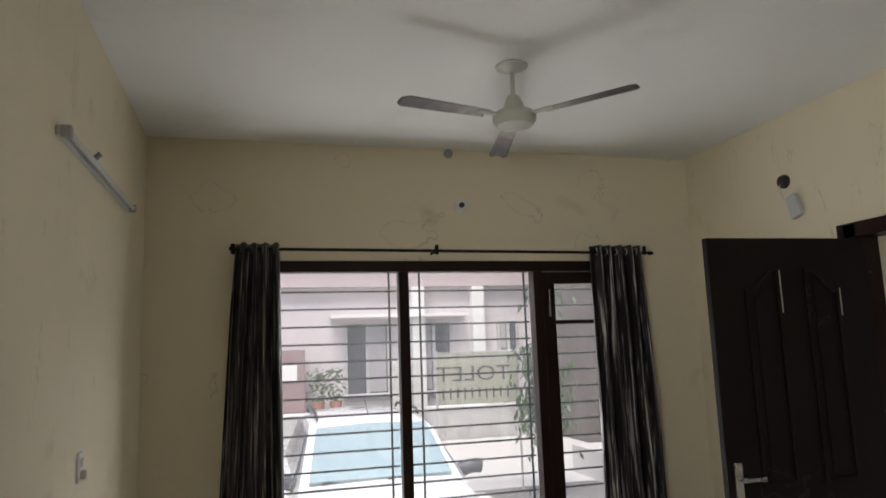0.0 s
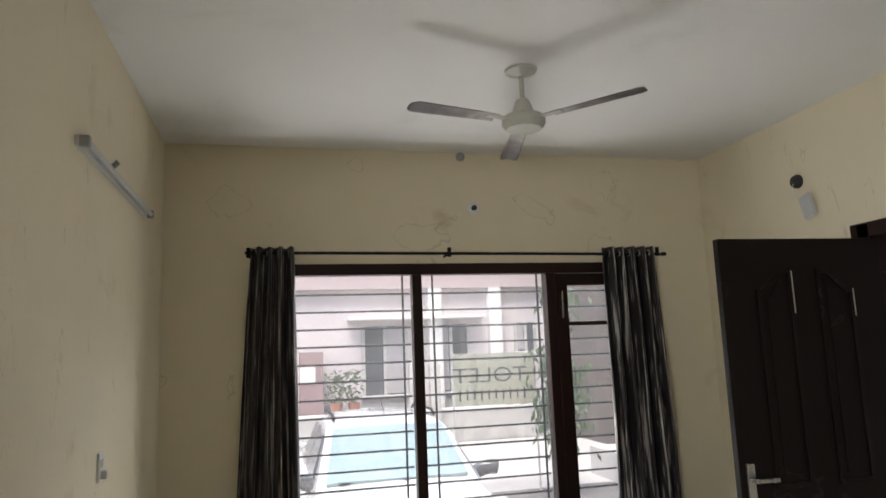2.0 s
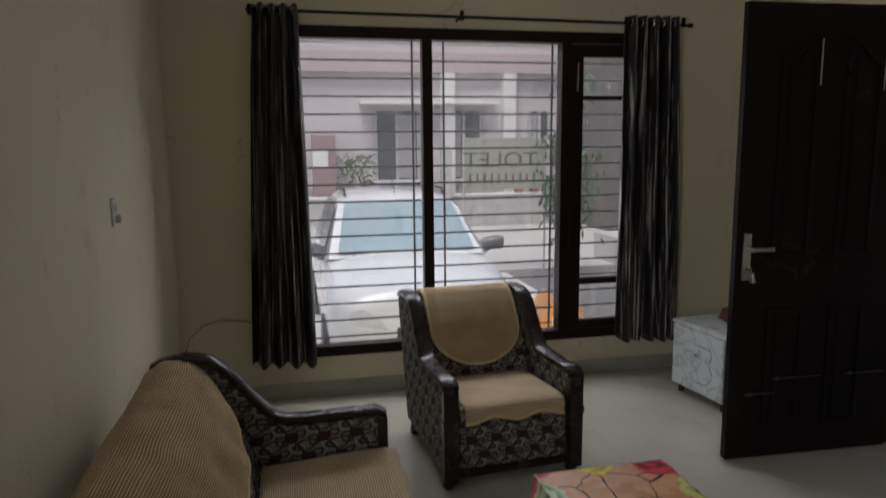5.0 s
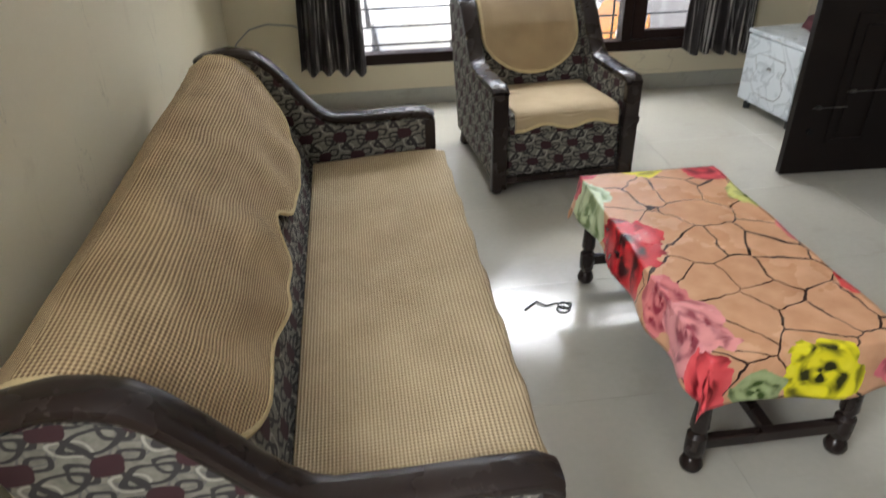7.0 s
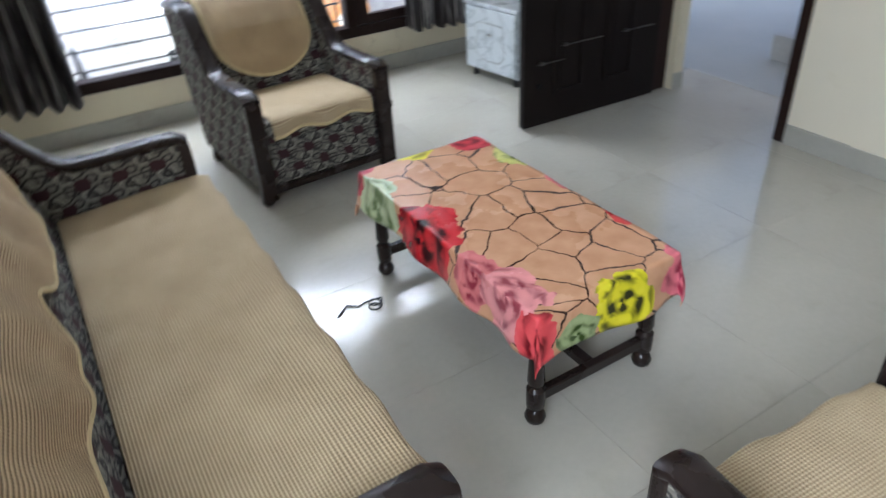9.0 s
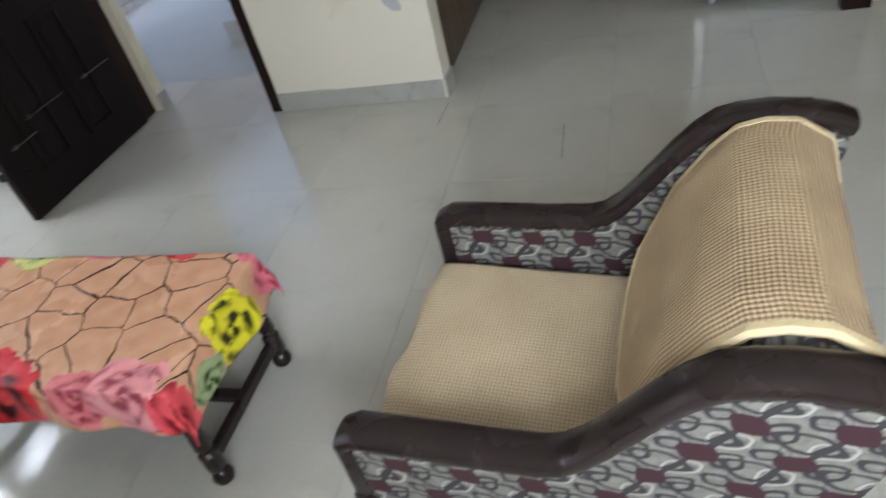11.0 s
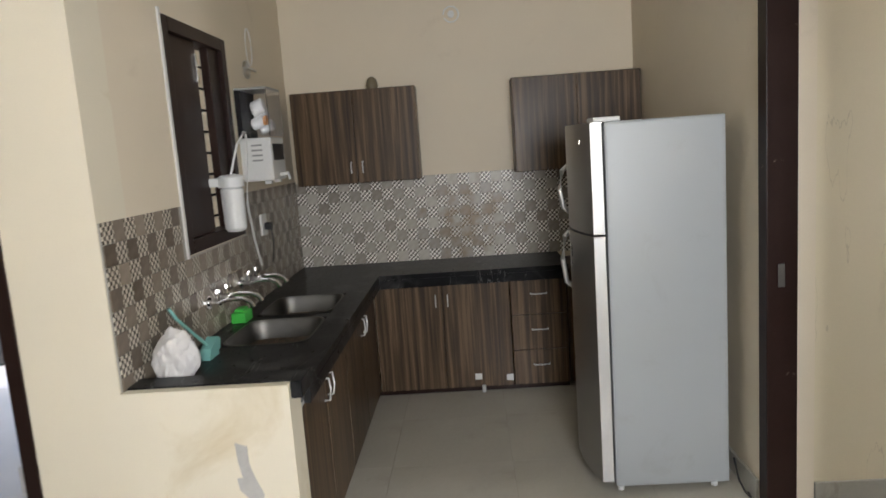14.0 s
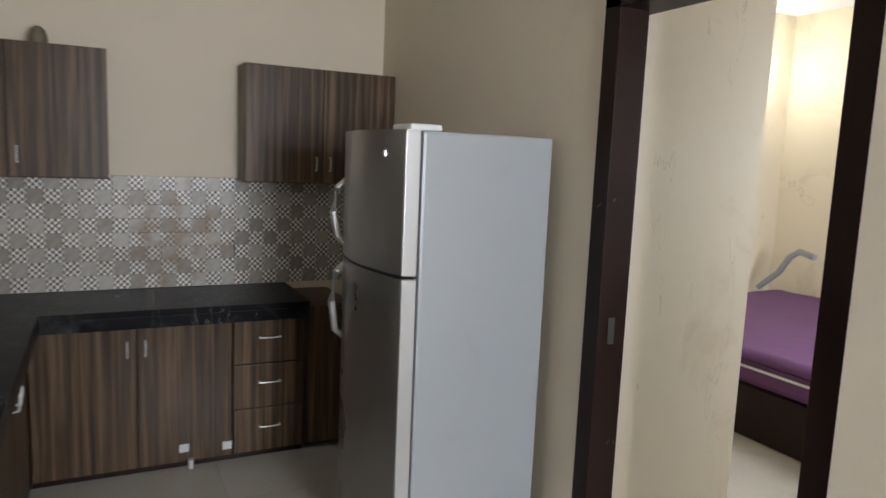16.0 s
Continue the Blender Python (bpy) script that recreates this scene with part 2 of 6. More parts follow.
def woven(name, along, stops):
    """Tan jute-like weave with ribs across the given axis."""
    m = mat(name, (0.42, 0.27, 0.12), 0.85, bump=0)
    n, l, b = nodes_of(m)
    tc = n.new("ShaderNodeTexCoord")
    sep = n.new("ShaderNodeSeparateXYZ")
    l.new(tc.outputs["UV"], sep.inputs[0])
    u, v = sep.outputs[0], sep.outputs[1]
    if along == "v":
        u, v = v, u
    ribs = maths(n, l, "SINE", maths(n, l, "MULTIPLY", u, 2 * math.pi / 0.0078))
    knots = maths(n, l, "SINE", maths(n, l, "MULTIPLY", v, 2 * math.pi / 0.0088))
    h = maths(n, l, "MULTIPLY_ADD", knots, 0.65, ribs)
    t = node(n, "TexNoise", Scale=7.0, Detail=5.0)
    l.new(tc.outputs["UV"], t.inputs["Vector"])
    f = maths(n, l, "MULTIPLY_ADD", h, 0.26, maths(n, l, "MULTIPLY_ADD", t.outputs["Fac"], 0.5, 0.23))
    col = ramp(n, l, f, stops)
    l.new(col, b.inputs["Base Color"])
    bp = node(n, "Bump", Strength=0.5, Distance=0.0025)
    l.new(h, bp.inputs["Height"])
    l.new(bp.outputs[0], b.inputs["Normal"])
    return m


def patterned():
    """Beige-grey upholstery with maroon blocks, dark bars and looping rounded outlines."""
    m = mat("grey_patterned_upholstery", (0.3, 0.28, 0.25), 0.9, bump=0.2)
    n, l, b = nodes_of(m)
    tc = n.new("ShaderNodeTexCoord")
    t = node(n, "TexNoise", Scale=13.0, Detail=1.5)
    l.new(tc.outputs["UV"], t.inputs["Vector"])
    bend = n.new("ShaderNodeVectorMath")
    bend.operation, bend.inputs[1].default_value = "MULTIPLY_ADD", (0.026, 0.026, 0.0)
    l.new(t.outputs["Color"], bend.inputs[0])
    l.new(tc.outputs["UV"], bend.inputs[2])
    sep = n.new("ShaderNodeSeparateXYZ")
    l.new(bend.outputs["Vector"], sep.inputs[0])

    def local(ox, oy):
        y = maths(n, l, "SUBTRACT", maths(n, l, "FRACT", maths(n, l, "MULTIPLY_ADD", sep.outputs[1], 6.6, oy)), 0.5)
        x = maths(n, l, "SUBTRACT", maths(n, l, "FRACT", maths(n, l, "MULTIPLY_ADD", sep.outputs[0], 8.2, ox)), 0.5)
        return maths(n, l, "MULTIPLY", x, 0.16), maths(n, l, "MULTIPLY", y, 0.20)

    def block(p, cx, cy, a, c, lean):
        """1 at the rim of a leaning rounded block, less inside."""
        x = maths(n, l, "MULTIPLY_ADD", maths(n, l, "SUBTRACT", p[1], cy), lean, maths(n, l, "SUBTRACT", p[0], cx))
        u = maths(n, l, "POWER", maths(n, l, "ABSOLUTE", maths(n, l, "DIVIDE", x, a)), 3.2)
        v = maths(n, l, "POWER", maths(n, l, "ABSOLUTE", maths(n, l, "DIVIDE", maths(n, l, "SUBTRACT", p[1], cy), c)), 3.2)
        return maths(n, l, "POWER", maths(n, l, "ADD", u, v), 0.3125)

    def outline(d, width):
        return maths(n, l, "LESS_THAN", maths(n, l, "ABSOLUTE", maths(n, l, "SUBTRACT", d, 1.0)), width)

    dark, faint, pale, maroon = [], [], [], []
    for ox, oy in ((0.0, 0.0), (0.5, 0.5)):
        p = local(ox, oy)
        maroon.append(maths(n, l, "LESS_THAN", block(p, 0.0, 0.0, 0.033, 0.026, 0.15), 1.0))
        dark.append(outline(block(p, 0.050, -0.016, 0.026, 0.023, -0.2), 0.19))
        dark.append(outline(block(p, -0.046, 0.020, 0.021, 0.015, 0.3), 0.26))
        dark.append(outline(block(p, 0.012, 0.062, 0.046, 0.027, 0.7), 0.15))
        dark.append(maths(n, l, "LESS_THAN", block(p, 0.035, 0.040, 0.008, 0.032, -0.8), 1.0))
        dark.append(maths(n, l, "LESS_THAN", block(p, -0.034, -0.040, 0.007, 0.028, -0.9), 1.0))
        pale.append(outline(block(p, -0.028, -0.052, 0.032, 0.022, -0.35), 0.10))
        faint.append(outline(block(p, 0.030, -0.064, 0.034, 0.020, 0.5), 0.08))
        faint.append(outline(block(p, -0.052, 0.060, 0.022, 0.030, 0.1), 0.08))

    def union(masks):
        total = masks[0]
        for q in masks[1:]:
            total = maths(n, l, "MAXIMUM", total, q)
        return total
    t2 = node(n, "TexNoise", Scale=60.0, Detail=3.0)
    l.new(tc.outputs["UV"], t2.inputs["Vector"])
    col = ramp(n, l, t2.outputs["Fac"], [(0.3, (0.128, 0.120, 0.097)), (0.7, (0.215, 0.203, 0.166))])
    col = mixed(n, l, union(faint), col, (0.115, 0.108, 0.100))
    col = mixed(n, l, union(pale), col, (0.33, 0.315, 0.265))
    col = mixed(n, l, union(dark), col, (0.030, 0.027, 0.026))
    col = mixed(n, l, union(maroon), col, (0.036, 0.010, 0.013))
    l.new(col, b.inputs["Base Color"])
    return m


def curtain_cloth():
    m = mat("black_curtain_silver_stripes", (0.05, 0.045, 0.045), 0.55, bump=0.2)
    n, l, b = nodes_of(m)
    tc = n.new("ShaderNodeTexCoord")
    sep = n.new("ShaderNodeSeparateXYZ")
    l.new(tc.outputs["UV"], sep.inputs[0])
    t = node(n, "TexNoise", Scale=1.0, Detail=3.0, Roughness=0.7)
    mp = n.new("ShaderNodeMapping")
    mp.inputs["Scale"].default_value = (38, 1.4, 1)
    l.new(tc.outputs["UV"], mp.inputs["Vector"])
    l.new(mp.outputs[0], t.inputs["Vector"])
    col = ramp(n, l, t.outputs["Fac"], [(0.48, (0.015, 0.011, 0.012)), (0.54, (0.05, 0.042, 0.042)), (0.60, (0.40, 0.38, 0.355))])
    l.new(col, b.inputs["Base Color"])
    return m


def cloth_print():
    """Peach table cover with dark cracks and printed roses along its edges. UV in metres from the middle."""
    m = mat("rose_print_table_cover", (0.6, 0.3, 0.16), 0.28, bump=0, coat=0.08, spec=0.3)
    n, l, b = nodes_of(m)
    tc = n.new("ShaderNodeTexCoord")
    v = node(n, "TexVoronoi", Scale=6.4, Randomness=1.0)
    v.feature = "DISTANCE_TO_EDGE"
    t = node(n, "TexNoise", Scale=14.0, Detail=4.0)
    l.new(tc.outputs["UV"], t.inputs["Vector"])
    bend = n.new("ShaderNodeVectorMath")
    bend.operation, bend.inputs[1].default_value = "MULTIPLY_ADD", (0.045, 0.045, 0.0)
    l.new(t.outputs["Color"], bend.inputs[0])
    l.new(tc.outputs["UV"], bend.inputs[2])
    l.new(bend.outputs["Vector"], v.inputs["Vector"])
    t3 = node(n, "TexNoise", Scale=9.0, Detail=2.0)
    l.new(tc.outputs["UV"], t3.inputs["Vector"])
    crack = maths(n, l, "MULTIPLY_ADD", t3.outputs["Fac"], 0.036, -0.003)
    stone = ramp(n, l, t.outputs["Fac"], [(0.3, (0.59, 0.31, 0.170)), (0.7, (0.71, 0.41, 0.245))])
    col = mixed(n, l, maths(n, l, "LESS_THAN", v.outputs["Distance"], crack), stone, (0.045, 0.02, 0.014))
    roses = (  # u, v, radius, dark, light
        (-0.295, 0.05, 0.17, (0.035, 0.002, 0.005), (0.62, 0.02, 0.03)), (-0.31, 0.33, 0.13, (0.14, 0.20, 0.07), (0.55, 0.62, 0.38)),
        (-0.27, -0.22, 0.09, (0.30, 0.04, 0.06), (0.66, 0.20, 0.20)), (-0.25, -0.36, 0.12, (0.30, 0.05, 0.07), (0.74, 0.30, 0.30)),
        (-0.30, -0.55, 0.13, (0.15, 0.005, 0.01), (0.70, 0.08, 0.09)), (0.03, -0.545, 0.105, (0.03, 0.03, 0.01), (0.78, 0.70, 0.02)),
        (0.28, -0.54, 0.105, (0.30, 0.02, 0.05), (0.74, 0.18, 0.22)), (-0.12, -0.59, 0.07, (0.05, 0.08, 0.02), (0.32, 0.38, 0.18)),
        (0.20, 0.47, 0.10, (0.2, 0.01, 0.02), (0.62, 0.05, 0.07)), (-0.02, 0.52, 0.09, (0.3, 0.26, 0.01), (0.74, 0.66, 0.02)),
        (0.27, 0.26, 0.095, (0.16, 0.2, 0.06), (0.62, 0.62, 0.2)), (-0.25, 0.53, 0.10, (0.12, 0.01, 0.02), (0.55, 0.06, 0.08)),
        (0.31, 0.02, 0.09, (0.3, 0.03, 0.05), (0.65, 0.15, 0.17)), (0.30, -0.26, 0.09, (0.12, 0.01, 0.01), (0.6, 0.05, 0.05)))
    warp = node(n, "TexNoise", Scale=15.0, Detail=2.5, Distortion=0.8)
    l.new(tc.outputs["UV"], warp.inputs["Vector"])
    sepc = n.new("ShaderNodeSeparateXYZ")
    l.new(tc.outputs["UV"], sepc.inputs[0])
    drift = maths(n, l, "SUBTRACT", warp.outputs["Fac"], 0.5)
    for k, (ru, rv, r, dark, light) in enumerate(roses):
        dx, dy = maths(n, l, "SUBTRACT", sepc.outputs[0], ru), maths(n, l, "SUBTRACT", sepc.outputs[1], rv)
        a = maths(n, l, "ARCTAN2", dy, dx)
        rho = maths(n, l, "DIVIDE", maths(n, l, "SQRT", maths(n, l, "ADD", maths(n, l, "MULTIPLY", dx, dx), maths(n, l, "MULTIPLY", dy, dy))), r)
        turn = maths(n, l, "MULTIPLY_ADD", a, 2.0, maths(n, l, "MULTIPLY_ADD", rho, 11.0, maths(n, l, "MULTIPLY_ADD", drift, 9.0, k * 1.3)))
        lobes = maths(n, l, "MULTIPLY_ADD", a, 3.0, maths(n, l, "MULTIPLY_ADD", rho, -7.0, maths(n, l, "MULTIPLY_ADD", drift, 9.0, k * 2.1)))
        tone = maths(n, l, "MULTIPLY_ADD", maths(n, l, "SINE", turn), 0.24, maths(n, l, "MULTIPLY_ADD", maths(n, l, "SINE", lobes), 0.15, maths(n, l, "MULTIPLY_ADD", rho, 0.42, 0.20)))
        rose = ramp(n, l, tone, [(0.10, dark), (0.27, tuple(0.55 * p + 0.45 * q for p, q in zip(dark, light))), (0.52, light), (0.95, tuple(min(0.9, 0.03 + 1.1 * q) for q in light))])
        rim = maths(n, l, "MULTIPLY_ADD", maths(n, l, "SINE", maths(n, l, "MULTIPLY_ADD", a, 5.0, k * 1.7)), 0.07, maths(n, l, "MULTIPLY_ADD", drift, 0.7, 0.93))
        col = mixed(n, l, maths(n, l, "LESS_THAN", rho, rim), col, rose)
    l.new(col, b.inputs["Base Color"])
    return m


def marble_print():
    m = mat("white_marble_laminate", (0.62, 0.65, 0.66), 0.3, bump=0)
    n, l, b = nodes_of(m)
    tc = n.new("ShaderNodeTexCoord")
    t = node(n, "TexNoise", Scale=4.0, Detail=6.0, Distortion=2.5)
    l.new(tc.outputs["Object"], t.inputs["Vector"])
    l.new(ramp(n, l, t.outputs["Fac"], [(0.42, (0.62, 0.66, 0.68)), (0.49, (0.42, 0.46, 0.48)), (0.54, (0.64, 0.68, 0.70))]), b.inputs["Base Color"])
    return m


def tile_mat(name, a, b2, rough=0.35, check=()):
    m = mat(name, a, rough, bump=0.1)
    n, l, b = nodes_of(m)
    oi = n.new("ShaderNodeObjectInfo")
    tc = n.new("ShaderNodeTexCoord")
    t = node(n, "TexNoise", Scale=30.0, Detail=3.0)
    l.new(tc.outputs["Object"], t.inputs["Vector"])
    f = maths(n, l, "MULTIPLY_ADD", oi.outputs["Random"], 0.7, maths(n, l, "MULTIPLY_ADD", t.outputs["Fac"], 0.6, -0.15))
    col = ramp(n, l, f, [(0.1, a), (0.9, b2)])
    if check:  # small light squares on a dark ground
        sep = n.new("ShaderNodeSeparateXYZ")
        l.new(tc.outputs["Object"], sep.inputs[0])
        p = 2 * math.pi / 0.0298
        u = maths(n, l, "COSINE", maths(n, l, "MULTIPLY", maths(n, l, "ADD", sep.outputs[0], sep.outputs[1]), p))
        v = maths(n, l, "COSINE", maths(n, l, "MULTIPLY", sep.outputs[2], p))
        col = mixed(n, l, maths(n, l, "GREATER_THAN", maths(n, l, "MULTIPLY", u, v), 0.0), check, col)
    l.new(col, b.inputs["Base Color"])
    return m


def stained(m, colour, lo, hi, amount, scale):
    """Old stains and scuffs over a paint."""
    n, l, b = nodes_of(m)
    tc = n.new("ShaderNodeTexCoord")
    t = node(n, "TexNoise", Scale=scale, Detail=9.0, Roughness=0.62, Distortion=0.6)
    l.new(tc.outputs["Object"], t.inputs["Vector"])
    f = ramp(n, l, t.outputs["Fac"], [(lo, (0, 0, 0)), (hi, (amount, amount, amount))])
    old = b.inputs["Base Color"].links[0].from_socket
    l.new(mixed(n, l, f, old, colour), b.inputs["Base Color"])


def scuffed(m, colour, amount):
    """Thin slanting scratches."""
    n, l, b = nodes_of(m)
    tc = n.new("ShaderNodeTexCoord")
    mp = n.new("ShaderNodeMapping")
    mp.inputs["Rotation"].default_value, mp.inputs["Scale"].default_value = (0.7, 0.4, 0.3), (1.2, 5.0, 1.2)
    l.new(tc.outputs["Object"], mp.inputs["Vector"])
    t = node(n, "TexNoise", Scale=1.6, Detail=4.0, Distortion=0.4)
    l.new(mp.outputs[0], t.inputs["Vector"])
    d = maths(n, l, "ABSOLUTE", maths(n, l, "SUBTRACT", t.outputs["Fac"], 0.62))
    f = maths(n, l, "MULTIPLY", maths(n, l, "LESS_THAN", d, 0.0035), amount)
    old = b.inputs["Base Color"].links[0].from_socket
    l.new(mixed(n, l, f, old, colour), b.inputs["Base Color"])


stained(M_WALL, (0.42, 0.33, 0.20), 0.60, 0.78, 0.55, 2.1)
stained(M_WALL_LIT, (0.50, 0.40, 0.22), 0.58, 0.76, 0.6, 2.4)
stained(M_DUSTY, (0.30, 0.28, 0.26), 0.50, 0.72, 0.6, 2.2)
stained(M_KWALL, (0.44, 0.36, 0.26), 0.62, 0.80, 0.4, 2.3)
stained(M_CEIL, (0.50, 0.48, 0.43), 0.56, 0.78, 0.5, 1.1)
stained(M_TILE, (0.34, 0.31, 0.25), 0.54, 0.76, 0.5, 3.5)
stained(M_SKIRT, (0.22, 0.20, 0.16), 0.52, 0.70, 0.7, 7.0)
stained(M_FRSIDE, (0.30, 0.30, 0.29), 0.58, 0.75, 0.4, 5.0)
scuffed(M_WALL, (0.30, 0.25, 0.18), 0.28)
stained(M_CONC, (0.20, 0.185, 0.165), 0.50, 0.72, 0.6, 2.6)
stained(M_DARK, (0.16, 0.13, 0.10), 0.69, 0.73, 0.7, 9.0)
scuffed(M_LEAF_DOOR, (0.10, 0.09, 0.08), 0.15)
stained(M_GRANITE, (0.09, 0.09, 0.088), 0.52, 0.74, 0.6, 4.0)
scuffed(M_GRANITE, (0.16, 0.16, 0.155), 0.6)
_n, _l, _b = nodes_of(M_TILE)
_tc = _n.new("ShaderNodeTexCoord")
_t = node(_n, "TexNoise", Scale=7.0, Detail=6.0, Distortion=1.5)
_l.new(_tc.outputs["Object"], _t.inputs["Vector"])
_l.new(maths(_n, _l, "MULTIPLY_ADD", _t.outputs["Fac"], 0.28, -0.01), _b.inputs["Roughness"])
M_LAM, M_BLADE = wood_laminate(), blade_paint()
M_WEAVE = woven("tan_woven_cover", "v", [(0.12, (0.27, 0.19, 0.105)), (0.46, (0.48, 0.365, 0.215)), (0.88, (0.66, 0.54, 0.35))])
M_WEAVE_V = woven("brown_woven_cover", "v", [(0.16, (0.135, 0.078, 0.036)), (0.46, (0.42, 0.29, 0.15)), (0.86, (0.68, 0.53, 0.31))])
M_UPH, M_CURT, M_CLOTH, M_MARBLE = patterned(), curtain_cloth(), cloth_print(), marble_print()
M_TBROWN = tile_mat("brown_plain_tile", (0.10, 0.076, 0.056), (0.30, 0.25, 0.195))
M_TCREAM = tile_mat("brown_checked_tile", (0.60, 0.55, 0.46), (0.68, 0.63, 0.53), check=(0.052, 0.038, 0.027))
M_TPALE = tile_mat("pale_checked_tile", (0.86, 0.84, 0.77), (0.92, 0.90, 0.83), check=(0.075, 0.058, 0.044))
M_TBEIGE = tile_mat("beige_plain_tile", (0.25, 0.218, 0.178), (0.50, 0.475, 0.415))
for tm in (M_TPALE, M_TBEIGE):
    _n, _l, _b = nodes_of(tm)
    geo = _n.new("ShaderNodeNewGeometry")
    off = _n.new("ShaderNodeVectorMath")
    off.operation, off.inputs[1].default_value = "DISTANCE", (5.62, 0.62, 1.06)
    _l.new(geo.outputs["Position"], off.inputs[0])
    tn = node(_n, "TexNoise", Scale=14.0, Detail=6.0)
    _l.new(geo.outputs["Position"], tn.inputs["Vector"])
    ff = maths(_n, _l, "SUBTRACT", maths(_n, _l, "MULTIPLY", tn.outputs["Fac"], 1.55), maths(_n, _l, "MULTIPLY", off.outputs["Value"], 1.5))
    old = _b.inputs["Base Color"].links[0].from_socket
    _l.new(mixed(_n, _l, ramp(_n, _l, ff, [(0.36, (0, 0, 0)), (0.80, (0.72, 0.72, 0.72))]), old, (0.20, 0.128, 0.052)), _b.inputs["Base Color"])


# ---- mesh helpers ----
def box(bm, x0, x1, y0, y1, z0, z1, bevel=0.0):
    made = bmesh.ops.create_cube(bm, size=1.0)["verts"]
    bmesh.ops.scale(bm, vec=(x1 - x0, y1 - y0, z1 - z0), verts=made)
    bmesh.ops.translate(bm, vec=((x0 + x1) / 2, (y0 + y1) / 2, (z0 + z1) / 2), verts=made)
    if bevel:
        edges = list({e for v in made for e in v.link_edges})
        bmesh.ops.bevel(bm, geom=edges, offset=bevel, segments=2, affect="EDGES", profile=0.6)
    return bm


def bx(x0, x1, y0, y1, z0, z1, bevel=0.0):
    return box(bmesh.new(), x0, x1, y0, y1, z0, z1, bevel)


def rod(bm, a, b, r, seg=10, r2=None):
    a, b = Vector(a), Vector(b)
    m = Matrix.Translation((a + b) / 2) @ (b - a).to_track_quat("Z", "Y").to_matrix().to_4x4()
    bmesh.ops.create_cone(bm, cap_ends=True, segments=seg, radius1=r, radius2=r if r2 is None else r2, depth=(b - a).length, matrix=m)
    return bm


def lathe(bm, profile, seg=20, m=None):
    """Turn (radius, height) pairs about z."""
    rings = []
    for r, z in profile:
        rings.append([bm.verts.new((r * math.cos(2 * math.pi * k / seg), r * math.sin(2 * math.pi * k / seg), z)) for k in range(seg)])
    for p, q in zip(rings, rings[1:]):
        for k in range(seg):
            bm.faces.new((p[k], p[(k + 1) % seg], q[(k + 1) % seg], q[k]))
    bm.faces.new(rings[0][::-1])
    bm.faces.new(rings[-1])
    if m:
        bmesh.ops.transform(bm, matrix=m, verts=[v for ring in rings for v in ring])
    return bm


def sweep(bm, pts, w, h, seg=10, power=0.7):
    """A rounded bar along points; w across, h in the plane of the curve."""
    pts = [Vector(p) for p in pts]
    rings = []
    for i, p in enumerate(pts):
        t = (pts[min(i + 1, len(pts) - 1)] - pts[max(i - 1, 0)]).normalized()
        side = t.cross(Vector((0, 0, 1)))
        side = side.normalized() if side.length > 1e-4 else Vector((1, 0, 0))
        up = side.cross(t)
        ring = []
        for k in range(seg):
            a = 2 * math.pi * k / seg
            c, s = math.cos(a), math.sin(a)
            ring.append(bm.verts.new(p + side * (w / 2) * math.copysign(abs(c) ** power, c) + up * (h / 2) * math.copysign(abs(s) ** power, s)))
        rings.append(ring)
    for p, q in zip(rings, rings[1:]):
        for k in range(seg):
            bm.faces.new((p[k], p[(k + 1) % seg], q[(k + 1) % seg], q[k]))
    bm.faces.new(rings[0][::-1])
    bm.faces.new(rings[-1])
    return bm


def sheet(bm, nu, nv, fn, thick=0.0):
    """A grid of (x, y, z, u, v) from fn(i/nu, j/nv), with a uv layer, made solid when thick."""
    uv = bm.loops.layers.uv.verify()
    grid = [[fn(i / nu, j / nv) for j in range(nv + 1)] for i in range(nu + 1)]
    vs = [[bm.verts.new(g[:3]) for g in row] for row in grid]
    for i in range(nu):
        for j in range(nv):
            ids = ((i, j), (i + 1, j), (i + 1, j + 1), (i, j + 1))
            f = bm.faces.new([vs[a][b] for a, b in ids])
            f.smooth = True
            for lp, (a, b) in zip(f.loops, ids):
                lp[uv].uv = grid[a][b][3:5]
    if thick:
        bm.normal_update()
        bmesh.ops.solidify(bm, geom=bm.faces[:], thickness=thick)
    return bm


def prism(bm, outline, axis, a, b):
    """An outline in the plane across the axis, pushed from a to b. axis x: (y, z); y: (x, z); z: (x, y)."""
    def at(p, c):
        return {"x": (c, p[0], p[1]), "y": (p[0], c, p[1]), "z": (p[0], p[1], c)}[axis]
    lo, hi = [bm.verts.new(at(p, a)) for p in outline], [bm.verts.new(at(p, b)) for p in outline]
    bm.faces.new(lo[::-1])
    bm.faces.new(hi)
    k = len(outline)
    for i in range(k):
        bm.faces.new((lo[i], lo[(i + 1) % k], hi[(i + 1) % k], hi[i]))
    return bm


def box_uv(bm):
    """Metric uv by the main direction of each face."""
    uv = bm.loops.layers.uv.verify()
    bm.normal_update()
    for f in bm.faces:
        ax = max(range(3), key=lambda k: abs(f.normal[k]))
        for lp in f.loops:
            c = lp.vert.co
            lp[uv].uv = ((c.y, c.z), (c.x, c.z), (c.x, c.y))[ax]
    return bm


